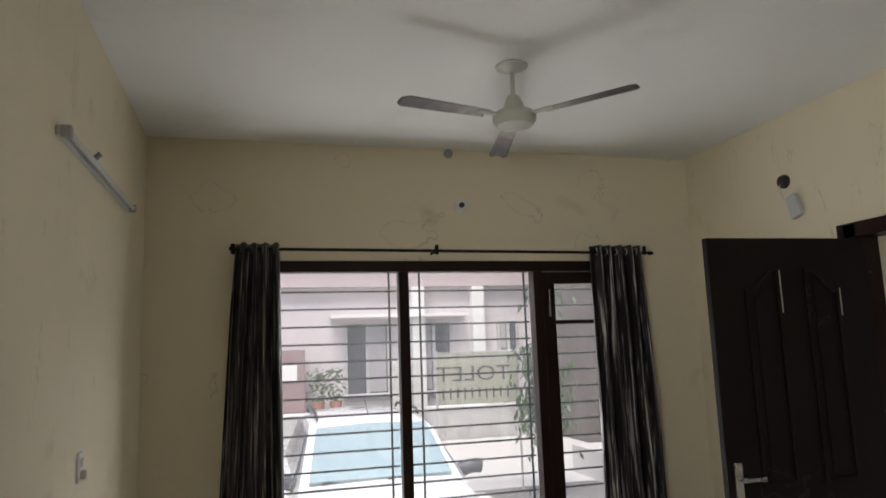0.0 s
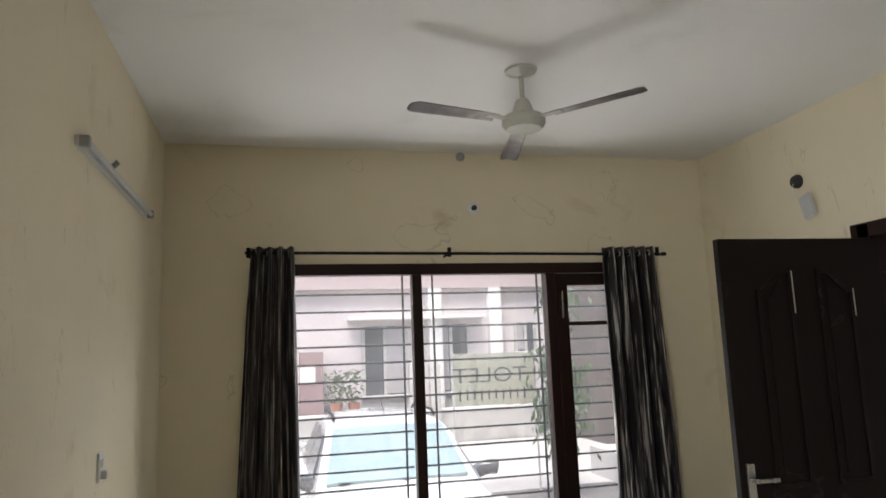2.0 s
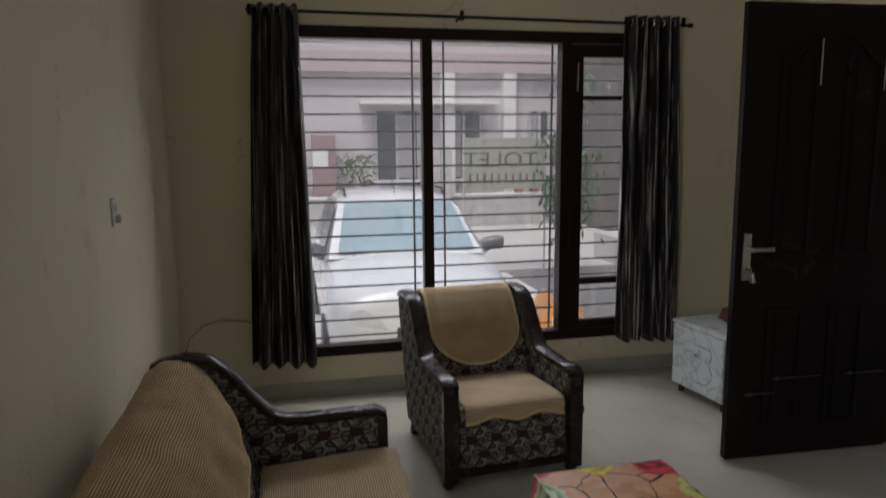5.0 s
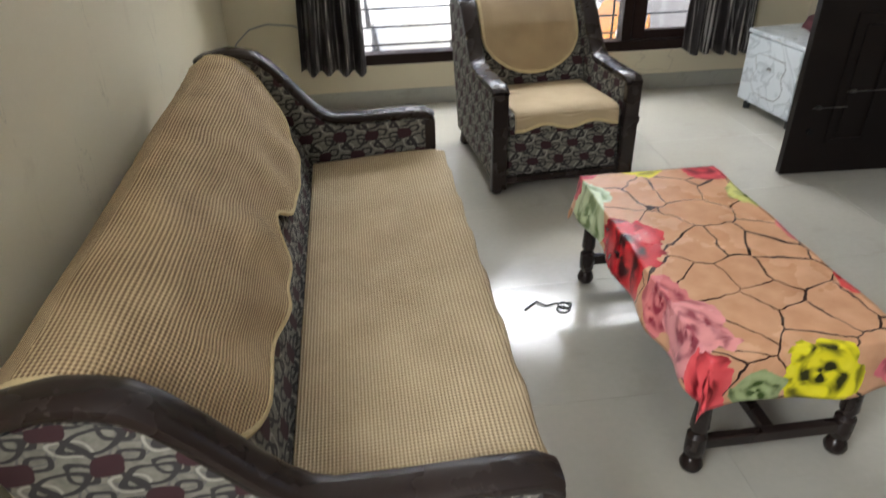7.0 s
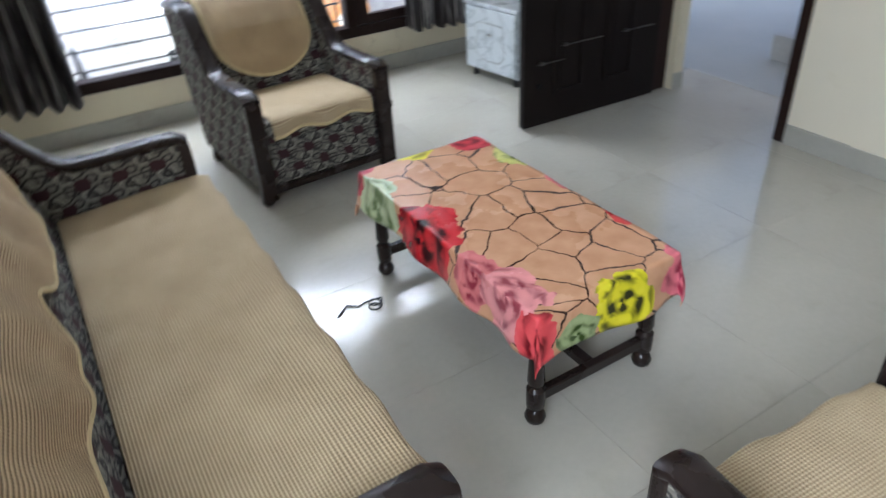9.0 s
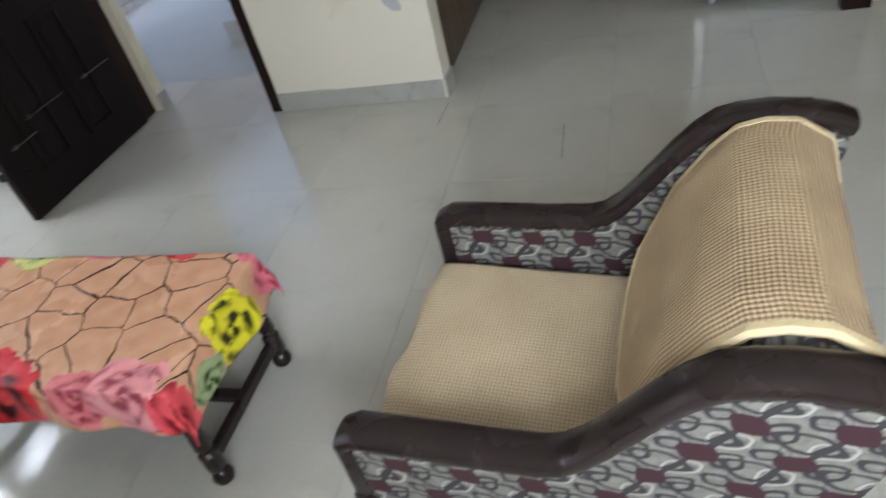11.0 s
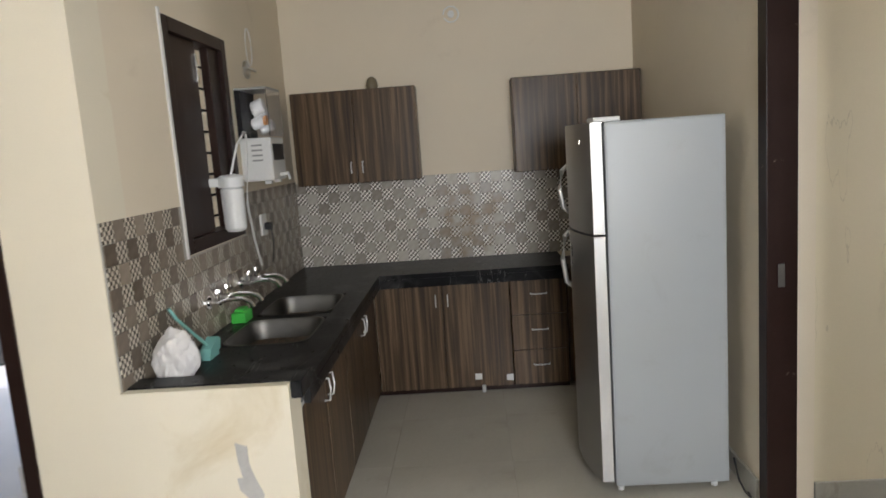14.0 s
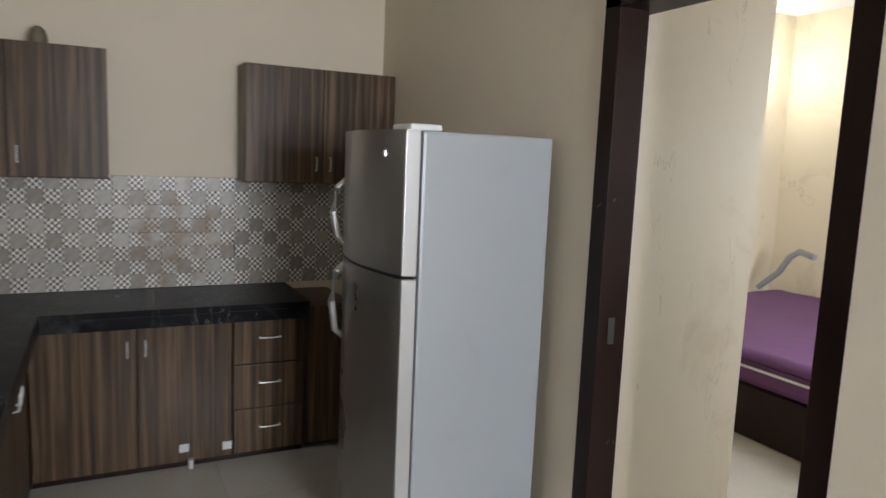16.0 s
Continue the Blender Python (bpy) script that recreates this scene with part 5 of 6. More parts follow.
for k in range(15):
    rod(rs, ring[k], ring[k + 1], 0.005, 6)
rod(rs, (BW, 0.66, 2.42), (BW - 0.02, 0.66, 2.42), 0.022, 14)
solid("lamp_holder", rs, M_WHITEP, "round cream lamp point on the kitchen wall", "lamp holder")

# ---- kitchen window ----
kw = thing("window_2", pose(0, 0, 0), "dark brown framed kitchen window with one shutter ajar", "window", kind="structure")
for x0, x1, z0, z1 in ((3.745, 3.805, 1.185, 2.17), (4.42, 4.48, 1.185, 2.17), (3.805, 4.42, 1.185, 1.245), (3.805, 4.42, 2.11, 2.17)):
    part("window_frame", bx(x0, x1, KW - 0.008, KW + 0.09, z0, z1, 0.004), M_DARK, kw)
part("shutter", bx(3.805, 4.14, KW + 0.02, KW + 0.06, 1.245, 2.11, 0.004), M_DARK, kw, "closed dark shutter")
part("shutter", bx(4.285, 4.42, KW + 0.015, KW + 0.055, 1.245, 2.11, 0.004), M_DARK, kw, "half-closed dark shutter")
for k in range(8):
    part("grille_bar", rod(bmesh.new(), (4.14, KW + 0.10, 1.30 + 0.105 * k), (4.42, KW + 0.10, 1.30 + 0.105 * k), 0.006, 6), M_IRON, kw)
part("grille_bar", rod(bmesh.new(), (4.22, KW + 0.11, 1.24), (4.22, KW + 0.11, 2.12), 0.007, 6), M_IRON, kw)
part("latch", bx(4.11, 4.124, KW + 0.008, KW + 0.02, 1.93, 2.06, 0.002), M_STEEL, kw)
solid("trim_window_edge", bx(3.722, 3.744, KW - 0.009, KW - 0.001, 1.165, 2.19, 0.002), M_OUTW, "thin white plaster edge beside the window", "trim", kind="structure")

# ---- water purifier ----
ro = thing("water_purifier", pose(4.55, KW - 0.001, 1.45) @ Matrix.Diagonal((0.93, 0.70, 0.88, 1)), "white wall-mounted water purifier with a clear upper cover", "water purifier")
part("tank", bx(0.0, 0.28, -0.24, 0.0, 0.0, 0.26, 0.015), M_WHITEP, ro, "white lower tank")
part("back_plate", bx(0.0, 0.28, -0.04, 0.0, 0.26, 0.55, 0.008), M_IRON, ro, "dark back plate")
part("cap", lathe(bmesh.new(), [(0.028, -0.01), (0.03, 0.01), (0.012, 0.016)], 14, pose(0.05, -0.20, 0.36, 90, 0, 0)), M_ORANGE, ro, "faded orange filter cap", True)
part("cover", bx(0.0, 0.004, -0.24, -0.04, 0.265, 0.54, 0.001), M_GLASS, ro, "clear cover").visible_shadow = False
part("cover", bx(0.0, 0.28, -0.244, -0.24, 0.265, 0.54, 0.001), M_GLASS, ro, "clear cover").visible_shadow = False
part("top", bx(0.0, 0.28, -0.244, 0.0, 0.541, 0.555, 0.004), M_GREYP, ro)
for x, y, z, r in ((0.06, -0.15, 0.44, 0.045), (0.06, -0.14, 0.35, 0.035), (0.16, -0.13, 0.40, 0.05), (0.22, -0.15, 0.33, 0.035), (0.14, -0.17, 0.32, 0.03)):
    part("filter", lathe(bmesh.new(), [(r * 0.6, -0.05), (r, -0.04), (r, 0.04), (r * 0.6, 0.05)], 14, pose(x, y, z, 70, 20, 0)), M_WHITEP, ro, smooth=True)
for k in range(4):
    part("label_bar", bx(-0.002, 0.0, -0.17, -0.09, 0.12 + 0.03 * k, 0.13 + 0.03 * k), M_GREYP, ro)
part("front_window", bx(0.03, 0.25, -0.243, -0.24, 0.12, 0.22, 0.002), M_BLACKP, ro, "dark front window")
part("spigot", sweep(bmesh.new(), [(0.14, -0.24, 0.03), (0.14, -0.30, 0.035), (0.14, -0.315, 0.0)], 0.022, 0.022, 8), M_WHITEP, ro)
for x in (0.04, 0.23):
    part("foot", bx(x, x + 0.04, -0.20, -0.15, -0.02, 0.0, 0.003), M_WHITEP, ro)
fl = thing("filter_cartridge", pose(4.15, KW - 0.075, 1.215), "white cylindrical filter housing by the kitchen window", "water filter")
part("housing", lathe(bmesh.new(), [(0.036, 0.02), (0.050, 0.035), (0.053, 0.22), (0.042, 0.23)], 20), M_WHITEP, fl, smooth=True)
part("cap", lathe(bmesh.new(), [(0.059, 0.23), (0.059, 0.275), (0.05, 0.285), (0.02, 0.29)], 20), M_WHITEP, fl, smooth=True)
part("bracket", bx(-0.03, 0.05, 0.04, 0.10, 0.235, 0.275, 0.003), M_WHITEP, fl)
hs = bmesh.new()
sweep(hs, [(4.16, 1.73, 1.505), (4.20, 1.70, 1.64), (4.30, 1.70, 1.69), (4.44, 1.74, 1.71), (4.56, 1.77, 1.71)], 0.010, 0.010, 6)
solid("hose", hs, M_WHITEP, "thin white water hose to the purifier", "hose")
hs = bmesh.new()
sweep(hs, [(4.54, 1.76, 1.70), (4.50, 1.76, 1.52), (4.49, 1.775, 1.34), (4.56, 1.78, 1.14), (4.64, 1.78, 0.99)], 0.012, 0.012, 6)
solid("hose", hs, M_WHITEP, "white hose hanging down to the taps", "hose")
sk2 = thing("power_socket", pose(4.78, KW - 0.021, 1.20), "white wall socket with a black plug", "socket")
part("plate", bx(-0.05, 0.05, 0.0, 0.012, -0.06, 0.06, 0.004), M_WHITEP, sk2)
part("plug", bx(-0.02, 0.02, -0.04, 0.0, -0.03, 0.01, 0.006), M_BLACKP, sk2)
part("lead", sweep(bmesh.new(), [(0, -0.035, -0.02), (0.0, -0.04, -0.08), (0.02, -0.03, -0.16), (0.02, -0.02, -0.22)], 0.008, 0.008, 6), M_BLACKP, sk2)
lh = thing("lamp_holder", pose(4.80, KW - 0.001, 2.06), "bracket lamp holder with a wire loop above the purifier", "lamp holder")
part("rose", lathe(bmesh.new(), [(0.05, 0.0), (0.05, 0.012), (0.03, 0.02)], 16, pose(0, 0, 0, 90, 0, 0)), M_STEEL, lh)
part("arm", rod(bmesh.new(), (-0.08, -0.03, 0), (0.08, -0.03, 0), 0.008), M_STEEL, lh)
part("wire_loop", sweep(bmesh.new(), [(0.0 + 0.05 * math.sin(k * 0.5), -0.03, 0.02 + 0.10 * (1 - math.cos(k * 0.5))) for k in range(13)], 0.006, 0.006, 6), M_WHITEP, lh)

# ---- fridge ----
fr = thing("fridge", pose(3.785, -0.435, 0), "silver-grey two-door fridge with a steel front", "fridge")
part("body", bx(0, 0.60, 0, 0.49, 0.035, 1.615, 0.012), M_FRSIDE, fr)


def bowed(z0, z1):
    b = bmesh.new()
    out = [(0.0, 0.498), (0.004, 0.545)] + [(0.60 * k / 12, 0.55 + 0.045 * math.sin(math.pi * k / 12)) for k in range(1, 12)] + [(0.596, 0.545), (0.60, 0.498)]
    prism(b, out, "z", z0, z1)
    return b


for z0, z1, hz0, hz1 in ((0.06, 1.145, 0.82, 1.12), (1.155, 1.615, 1.19, 1.44)):
    d = part("fridge_door", bowed(z0, z1), M_FRDOOR, fr, "dark steel bowed door", True)
    part("edge_strip", bx(-0.003, 0.012, 0.498, 0.548, z0 + 0.004, z1 - 0.004, 0.003), M_SATIN, d, "pale satin edge strip")
    part("handle", sweep(bmesh.new(), [(0.54, 0.55, hz0), (0.54, 0.592, hz0 + 0.035), (0.54, 0.608, (hz0 + hz1) / 2), (0.54, 0.592, hz1 - 0.035), (0.54, 0.55, hz1)], 0.034, 0.024, 10), M_SATIN, d, "bowed steel handle", True)
part("badge", bx(0.10, 0.15, 0.572, 0.576, 1.53, 1.548), M_CHROME, fr)
part("hinge_cover", bx(0.01, 0.16, 0.42, 0.53, 1.615, 1.635, 0.006), M_WHITEP, fr)
for x in (0.05, 0.55):
    for y in (0.05, 0.46):
        part("foot", rod(bmesh.new(), (x, y, 0), (x, y, 0.04), 0.015, 10), M_WHITEP, fr)
solid("loose_cable", sweep(bmesh.new(), [(3.78, -0.45, 0.15), (3.75, -0.46, 0.06), (3.72, -0.475, 0.02), (3.70, -0.49, 0.006), (3.74, -0.495, 0.006)], 0.008, 0.008, 6), M_BLACKP, "black cable lying in the corner", "cable")

# ---- bedroom ----
bd = thing("bed", pose(0, 0, 0), "wide bed with a purple sheet on a dark wooden base", "bed")
part("base", bx(3.35, 5.95, -4.50, -2.36, 0.0, 0.30, 0.01), M_DARK, bd)


def bedfn(a, b):
    x, y = 3.37 + 2.56 * a, -4.48 + 2.10 * b
    e = min(a, 1 - a, b, 1 - b)
    z = 0.50 + 0.012 * noise2(x, y, 3) + 0.006 * noise2(x, y, 11) - (0.05 * (1 - e / 0.03) ** 2 if e < 0.03 else 0)
    return (x, y, z, x, y)


part("mattress", bx(3.38, 5.92, -4.47, -2.39, 0.30, 0.44, 0.03), M_PURPLE, bd)
part("sheet", sheet(bmesh.new(), 60, 50, bedfn, 0.02), M_PURPLE, bd, "creased purple sheet")
part("piping", bx(3.36, 5.94, -2.384, -2.372, 0.40, 0.412), M_WHITEP, bd, "pale piping")
pw = sweep(bmesh.new(), [(5.90, -4.20, 0.52), (5.82, -4.22, 0.60), (5.74, -4.24, 0.68), (5.66, -4.25, 0.82), (5.58, -4.26, 0.88), (5.44, -4.26, 0.85)], 0.06, 0.05, 10)
solid("table_fan_arm", pw, M_GREYP, "grey bent lamp arm standing on the bed head", "lamp", smooth=True)
bl = thing("bedroom_light", pose(6.099, -4.1, 2.45), "lit bare bulb on the bedroom wall", "light")
part("rose", rod(bmesh.new(), (0, 0, 0), (-0.05, 0, 0), 0.04, 16), M_WHITEP, bl)
bulb = bmesh.new()
bmesh.ops.create_icosphere(bulb, subdivisions=3, radius=0.045, matrix=pose(-0.09, 0, 0))
M_BULB = bpy.data.materials.new("lit_bulb")
M_BULB.use_nodes = True
_n, _l, _b = nodes_of(M_BULB)
_b.inputs["Emission Color"].default_value, _b.inputs["Emission Strength"].default_value = (1.0, 0.95, 0.85, 1), 12.0
part("bulb", bulb, M_BULB, bl, "glowing white bulb", True)

# ---- outdoors, in front of the window ----
structure("ground", bx(-400, 400, -400, 400, -0.60, -0.50), M_ROAD, "grey tarmac ground to the horizon")
structure("porch", bx(-3.0, 3.4, 4.562, 10.2, -0.50, -0.45), M_PORCH, "pale tiled porch floor")
structure("road", bx(-60, 60, 10.6, 16.4, -0.50, -0.49), M_PORCH, "pale dusty concrete street")

car = thing("car", pose(1.235, 5.35, -0.45) @ Matrix.Diagonal((0.94, 1, 1, 1)), "white hatchback parked facing the window", "car")
SEC = (  # y, half width, sill z, shoulder z, shoulder inset
    (0.00, 0.60, 0.30, 0.70, 0.08), (0.06, 0.72, 0.22, 0.78, 0.09), (0.25, 0.81, 0.20, 0.86, 0.10), (0.60, 0.84, 0.20, 0.92, 0.09), (1.05, 0.85, 0.20, 0.955, 0.08),
    (1.6, 0.855, 0.20, 0.96, 0.06), (2.6, 0.855, 0.20, 0.98, 0.06), (3.3, 0.84, 0.22, 0.97, 0.08), (3.62, 0.76, 0.30, 0.90, 0.12))
b = bmesh.new()
rings = []
for y, w, z0, z1, ins in SEC:
    zm = (z0 + z1) / 2
    half = [(w * 0.80, z0), (w * 0.97, z0 + 0.08), (w, zm), (w - 0.02, z1 - 0.10), (w - ins, z1 - 0.012), (w * 0.55, z1 + 0.028), (0.0, z1 + 0.045)]
    pts = [(x, z) for x, z in half] + [(-x, z) for x, z in half[-2::-1]]
    rings.append([b.verts.new((x, y, z)) for x, z in pts])
for p, q in zip(rings, rings[1:]):
    for k in range(len(p) - 1):
        b.faces.new((p[k], p[k + 1], q[k + 1], q[k]))
    b.faces.new((p[-1], p[0], q[0], q[-1]))
b.faces.new(rings[0])
b.faces.new(rings[-1][::-1])
bmesh.ops.subdivide_edges(b, edges=b.edges[:], cuts=1, use_grid_fill=True, smooth=0.5)
part("body", b, M_CARW, car, smooth=True)
b = bmesh.new()
CAB = ((0.98, 0.74, 0.965, 0.90), (1.60, 0.60, 1.42, 0.9), (1.85, 0.58, 1.475, 0.9), (2.9, 0.56, 1.47, 0.9), (3.30, 0.56, 1.40, 0.9), (3.58, 0.70, 0.95, 0.9))
rings = []
for y, w, z, _ in CAB:
    rings.append([b.verts.new(p) for p in ((0.80, y, 0.95), (w + 0.02, y, z - 0.05 if z > 1 else z - 0.005), (w * 0.8, y, z), (0, y, z + 0.02), (-w * 0.8, y, z), (-w - 0.02, y, z - 0.05 if z > 1 else z - 0.005), (-0.80, y, 0.95))])
for p, q in zip(rings, rings[1:]):
    for k in range(6):
        b.faces.new((p[k], p[k + 1], q[k + 1], q[k]))
part("cabin", b, M_CARW, car, smooth=True)


def slanted(pts, off):
    c = [Vector(p) for p in pts]
    n = (c[1] - c[0]).cross(c[2] - c[0]).normalized()
    bm = bmesh.new()
    lo, hi = [bm.verts.new(p) for p in c], [bm.verts.new(p + n * off) for p in c]
    bm.faces.new(lo[::-1])
    bm.faces.new(hi)
    for i in range(len(c)):
        bm.faces.new((lo[i], lo[(i + 1) % len(c)], hi[(i + 1) % len(c)], hi[i]))
    return bm


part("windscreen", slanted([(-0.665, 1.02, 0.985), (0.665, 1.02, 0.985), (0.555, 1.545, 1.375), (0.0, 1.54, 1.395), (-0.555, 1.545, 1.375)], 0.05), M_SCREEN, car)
for sx in (-1, 1):
    part("side_window", slanted([(sx * 0.795, 1.25, 1.0), (sx * 0.79, 2.2, 1.0), (sx * 0.64, 2.2, 1.38), (sx * 0.65, 1.62, 1.36)], -sx * 0.02), M_DGLASS, car)
    part("side_window", slanted([(sx * 0.79, 2.27, 1.0), (sx * 0.79, 3.1, 1.0), (sx * 0.64, 2.95, 1.37), (sx * 0.64, 2.27, 1.38)], -sx * 0.02), M_DGLASS, car)
    hl = prism(bmesh.new(), [(sx * 0.34, 0.545), (sx * 0.60, 0.60), (sx * 0.66, 0.69), (sx * 0.56, 0.725), (sx * 0.42, 0.66)], "y", -0.014, 0.30)
    bmesh.ops.bevel(hl, geom=hl.edges[:], offset=0.012, segments=2, affect="EDGES")
    part("headlight", hl, M_LENS, car, "clear headlight", True)
    mr = part("wing_mirror", sweep(bmesh.new(), [(sx * 0.80, 1.22, 0.98), (sx * 0.88, 1.18, 1.02), (sx * 0.96, 1.17, 1.03), (sx * 1.0, 1.18, 1.02)], 0.12, 0.13, 12), M_DGLASS, car, "dark wing mirror", True)
    for y in (0.62, 2.98):
        wl = part("wheel", lathe(bmesh.new(), [(0.19, -0.09), (0.27, -0.085), (0.285, -0.05), (0.285, 0.05), (0.27, 0.085), (0.19, 0.09)], 28, pose(sx * 0.77, y, 0.285, 0, 90, 0)), M_BLACKP, car, "black tyre", True)
        part("rim", lathe(bmesh.new(), [(0.18, -0.092), (0.15, -0.07), (0.05, -0.085), (0.02, -0.095)], 20, pose(sx * 0.772, y, 0.285, 0, -90 * sx, 0) @ Matrix.Scale(-1, 4, (0, 0, 1))), M_STEEL, wl)
gr = bx(-0.27, 0.27, -0.012, 0.06, 0.44, 0.57, 0.012)
grl = part("grille", gr, M_BLACKP, car)
for k in range(3):
    part("slat", bx(-0.26, 0.26, -0.018, -0.008, 0.46 + 0.032 * k, 0.472 + 0.032 * k, 0.002), M_CHROME, grl)
part("bumper_intake", bx(-0.40, 0.40, -0.012, 0.06, 0.25, 0.34, 0.012), M_BLACKP, car)
part("number_plate", bx(-0.25, 0.25, -0.03, -0.012, 0.355, 0.43, 0.003), M_OUTW, car)
for x0, x1 in ((-0.55, -0.05), (0.05, 0.52)):
    part("wiper", sweep(bmesh.new(), [(x0, 0.995, 1.00), ((x0 + x1) / 2, 1.02, 1.02), (x1, 1.04, 1.03)], 0.012, 0.012, 6), M_BLACKP, car)

for sx in (-1, 1):
    part("roof_rail", sweep(bmesh.new(), [(sx * 0.53, 1.75, 1.475), (sx * 0.53, 1.85, 1.52), (sx * 0.53, 2.8, 1.515), (sx * 0.53, 2.9, 1.47)], 0.03, 0.03, 8), M_BLACKP, car, "dark roof rail", True)
    part("fog_lamp", lathe(bmesh.new(), [(0.05, 0.0), (0.05, 0.02), (0.02, 0.03)], 14, pose(sx * 0.55, 0.03, 0.36, 90, 0, 0)), M_LENS, car, smooth=True)
part("badge", lathe(bmesh.new(), [(0.05, 0.0), (0.045, 0.015), (0.01, 0.02)], 16, pose(0, -0.005, 0.63, 90, 0, 0)), M_CHROME, car, smooth=True)
part("antenna", rod(bmesh.new(), (0.0, 1.75, 1.49), (0.0, 1.95, 1.62), 0.006, 6), M_BLACKP, car)

# wooden shrine on the porch
sh = thing("wooden_shrine", pose(2.15, 5.15, -0.45), "small orange varnished wooden shrine on the porch", "shrine")
part("base", bx(-0.17, 0.17, -0.14, 0.14, 0.0, 0.10, 0.006), M_ORANGE, sh)
for x in (-0.145, 0.145):
    for y in (-0.115, 0.115):
        part("post", lathe(bmesh.new(), [(0.022, 0.1), (0.016, 0.2), (0.024, 0.3), (0.016, 0.42), (0.024, 0.55)], 10, pose(x, y, 0)), M_ORANGE, sh, smooth=True)
part("back_panel", bx(-0.14, 0.14, 0.11, 0.125, 0.1, 0.55), M_ORANGE, sh)
part("roof", prism(bmesh.new(), [(-0.21, 0.55), (0.21, 0.55), (0.20, 0.60), (0.10, 0.68), (0.04, 0.78), (0.0, 0.82), (-0.04, 0.78), (-0.10, 0.68), (-0.20, 0.60)], "y", -0.17, 0.17), M_ORANGE, sh)
part("medallion", lathe(bmesh.new(), [(0.05, 0.0), (0.045, 0.012), (0.02, 0.016)], 16, pose(0, -0.17, 0.64, 90, 0, 0)), M_OUTW, sh)
for x in (-0.19, 0.19):
    part("pinnacle", lathe(bmesh.new(), [(0.02, 0.58), (0.012, 0.64), (0.018, 0.68), (0.004, 0.76)], 10, pose(x, -0.15, 0)), M_ORANGE, sh, smooth=True)

# compound gate with the banner
stand = thing("banner_stand", pose(0, 10.3, -0.47), "thin grey pipe stand carrying a banner", "stand")
for x in (2.76, 4.05):
    part("post", rod(bmesh.new(), (x, 0, 0), (x, 0, 2.1), 0.018, 8), M_CONC, stand)
for z in (1.30, 2.06):
    part("rail", rod(bmesh.new(), (2.76, 0, z), (4.05, 0, z), 0.008, 8), M_CONC, stand)
cw = thing("compound_wall", pose(0, 10.3, -0.5), "low pale compound wall along the street", "wall", kind="structure")
part("wall", bx(-8.0, 1.1, -0.1, 0.1, 0, 0.9, 0.01), M_OUTW, cw)
part("coping", bx(-8.0, 1.1, -0.13, 0.13, 0.9, 0.95, 0.01), M_CONC, cw)
bn = thing("banner", pose(0, 10.22, 0), "pale green to-let banner seen from behind", "banner")
part("sheet", bx(2.76, 4.02, -0.004, 0.004, 0.83, 1.58, 0.001), M_BANNER, bn)


def word(text, x, z, size, y, material, parent, mirror=False):
    c = bpy.data.curves.new("lettering", "FONT")
    c.body, c.size, c.extrude = text, size, 0.001
    ob = new("lettering", c)
    dg = bpy.context.evaluated_depsgraph_get()
    me = bpy.data.meshes.new_from_object(ob.evaluated_get(dg))
    bpy.data.objects.remove(ob)
    me.materials.append(material)
    o2 = new("lettering", me)
    o2.parent = parent
    o2.matrix_basis = Matrix.Translation((x, y, z)) @ pose(0, 0, 0, 90, 0, 0) @ Matrix.Diagonal((-1.25 if mirror else 1.25, 1, 1, 1))
    return o2


word("TOLET", 3.90, 1.17, 0.31, -0.008, M_INK, bn, True)
for k in range(10):
    part("digit_bar", bx(2.82 + 0.112 * k, 2.85 + 0.112 * k, -0.007, -0.003, 0.90 + 0.012 * (k % 3), 1.06 + 0.01 * (k % 2)), M_INK, bn)

# house across the street
house = thing("house", pose(0, 17.5, -0.5), "pale pink two-storey house across the street", "house")
part("wall", bx(-9.0, 13.0, 0, 6.0, 0, 3.75), M_PINK, house)
part("band", bx(-1.6, 8.3, -0.25, 0.0, 3.75, 4.25, 0.02), M_PINKD, house, "rose painted slab band")
part("parapet", bx(-1.6, 8.3, -0.2, -0.05, 4.25, 5.2, 0.01), M_PINK, house)
part("roof", bx(-9.0, 13.0, 0, 6.0, 3.75, 3.95), M_PINK, house)
part("upper_wall", bx(-9.0, 9.0, 1.2, 6.0, 3.95, 7.2), M_PINK, house)
part("side_wing", bx(-9.0, -1.0, -1.4, 0.0, 0.0, 7.0), M_OUTW, house, "whitewashed side wing")
for x0, x1, z0, z1 in ((2.30, 3.38, 1.13, 2.83), (4.08, 5.02, 1.13, 2.83), (6.32, 6.85, 2.08, 2.83), (7.52, 8.10, 1.30, 2.83)):
    w = part("window", bx(x0, x1, -0.03, 0.02, z0, z1), M_DGLASS, house, "dark window")
    for xx in (x0, (x0 + x1) / 2, x1):
        part("frame_post", bx(xx - 0.04, xx + 0.04, -0.07, -0.02, z0, z1), M_CONC, w)
    part("sill", bx(x0 - 0.08, x1 + 0.08, -0.14, 0.0, z0 - 0.07, z0), M_OUTW, w)
    c0 = x0 + 0.06 if x0 > 4 else (x0 + x1) / 2 + 0.05
    part("window_curtain", bx(c0, c0 + (x1 - x0) / 2 - 0.12, -0.045, -0.032, z0 + 0.04, z1 - 0.05), M_FABGREY, w, "grey drawn curtain")
for x0, x1, z0, z1 in ((-3.4, -2.2, 3.3, 4.6), (-2.6, -1.4, 0.0, 2.3)):
    w = part("window", bx(x0, x1, -1.44, -1.38, z0, z1), M_DGLASS, house, "dark opening")
    part("frame_post", bx((x0 + x1) / 2 - 0.05, (x0 + x1) / 2 + 0.05, -1.48, -1.43, z0, z1), M_OUTW, w)
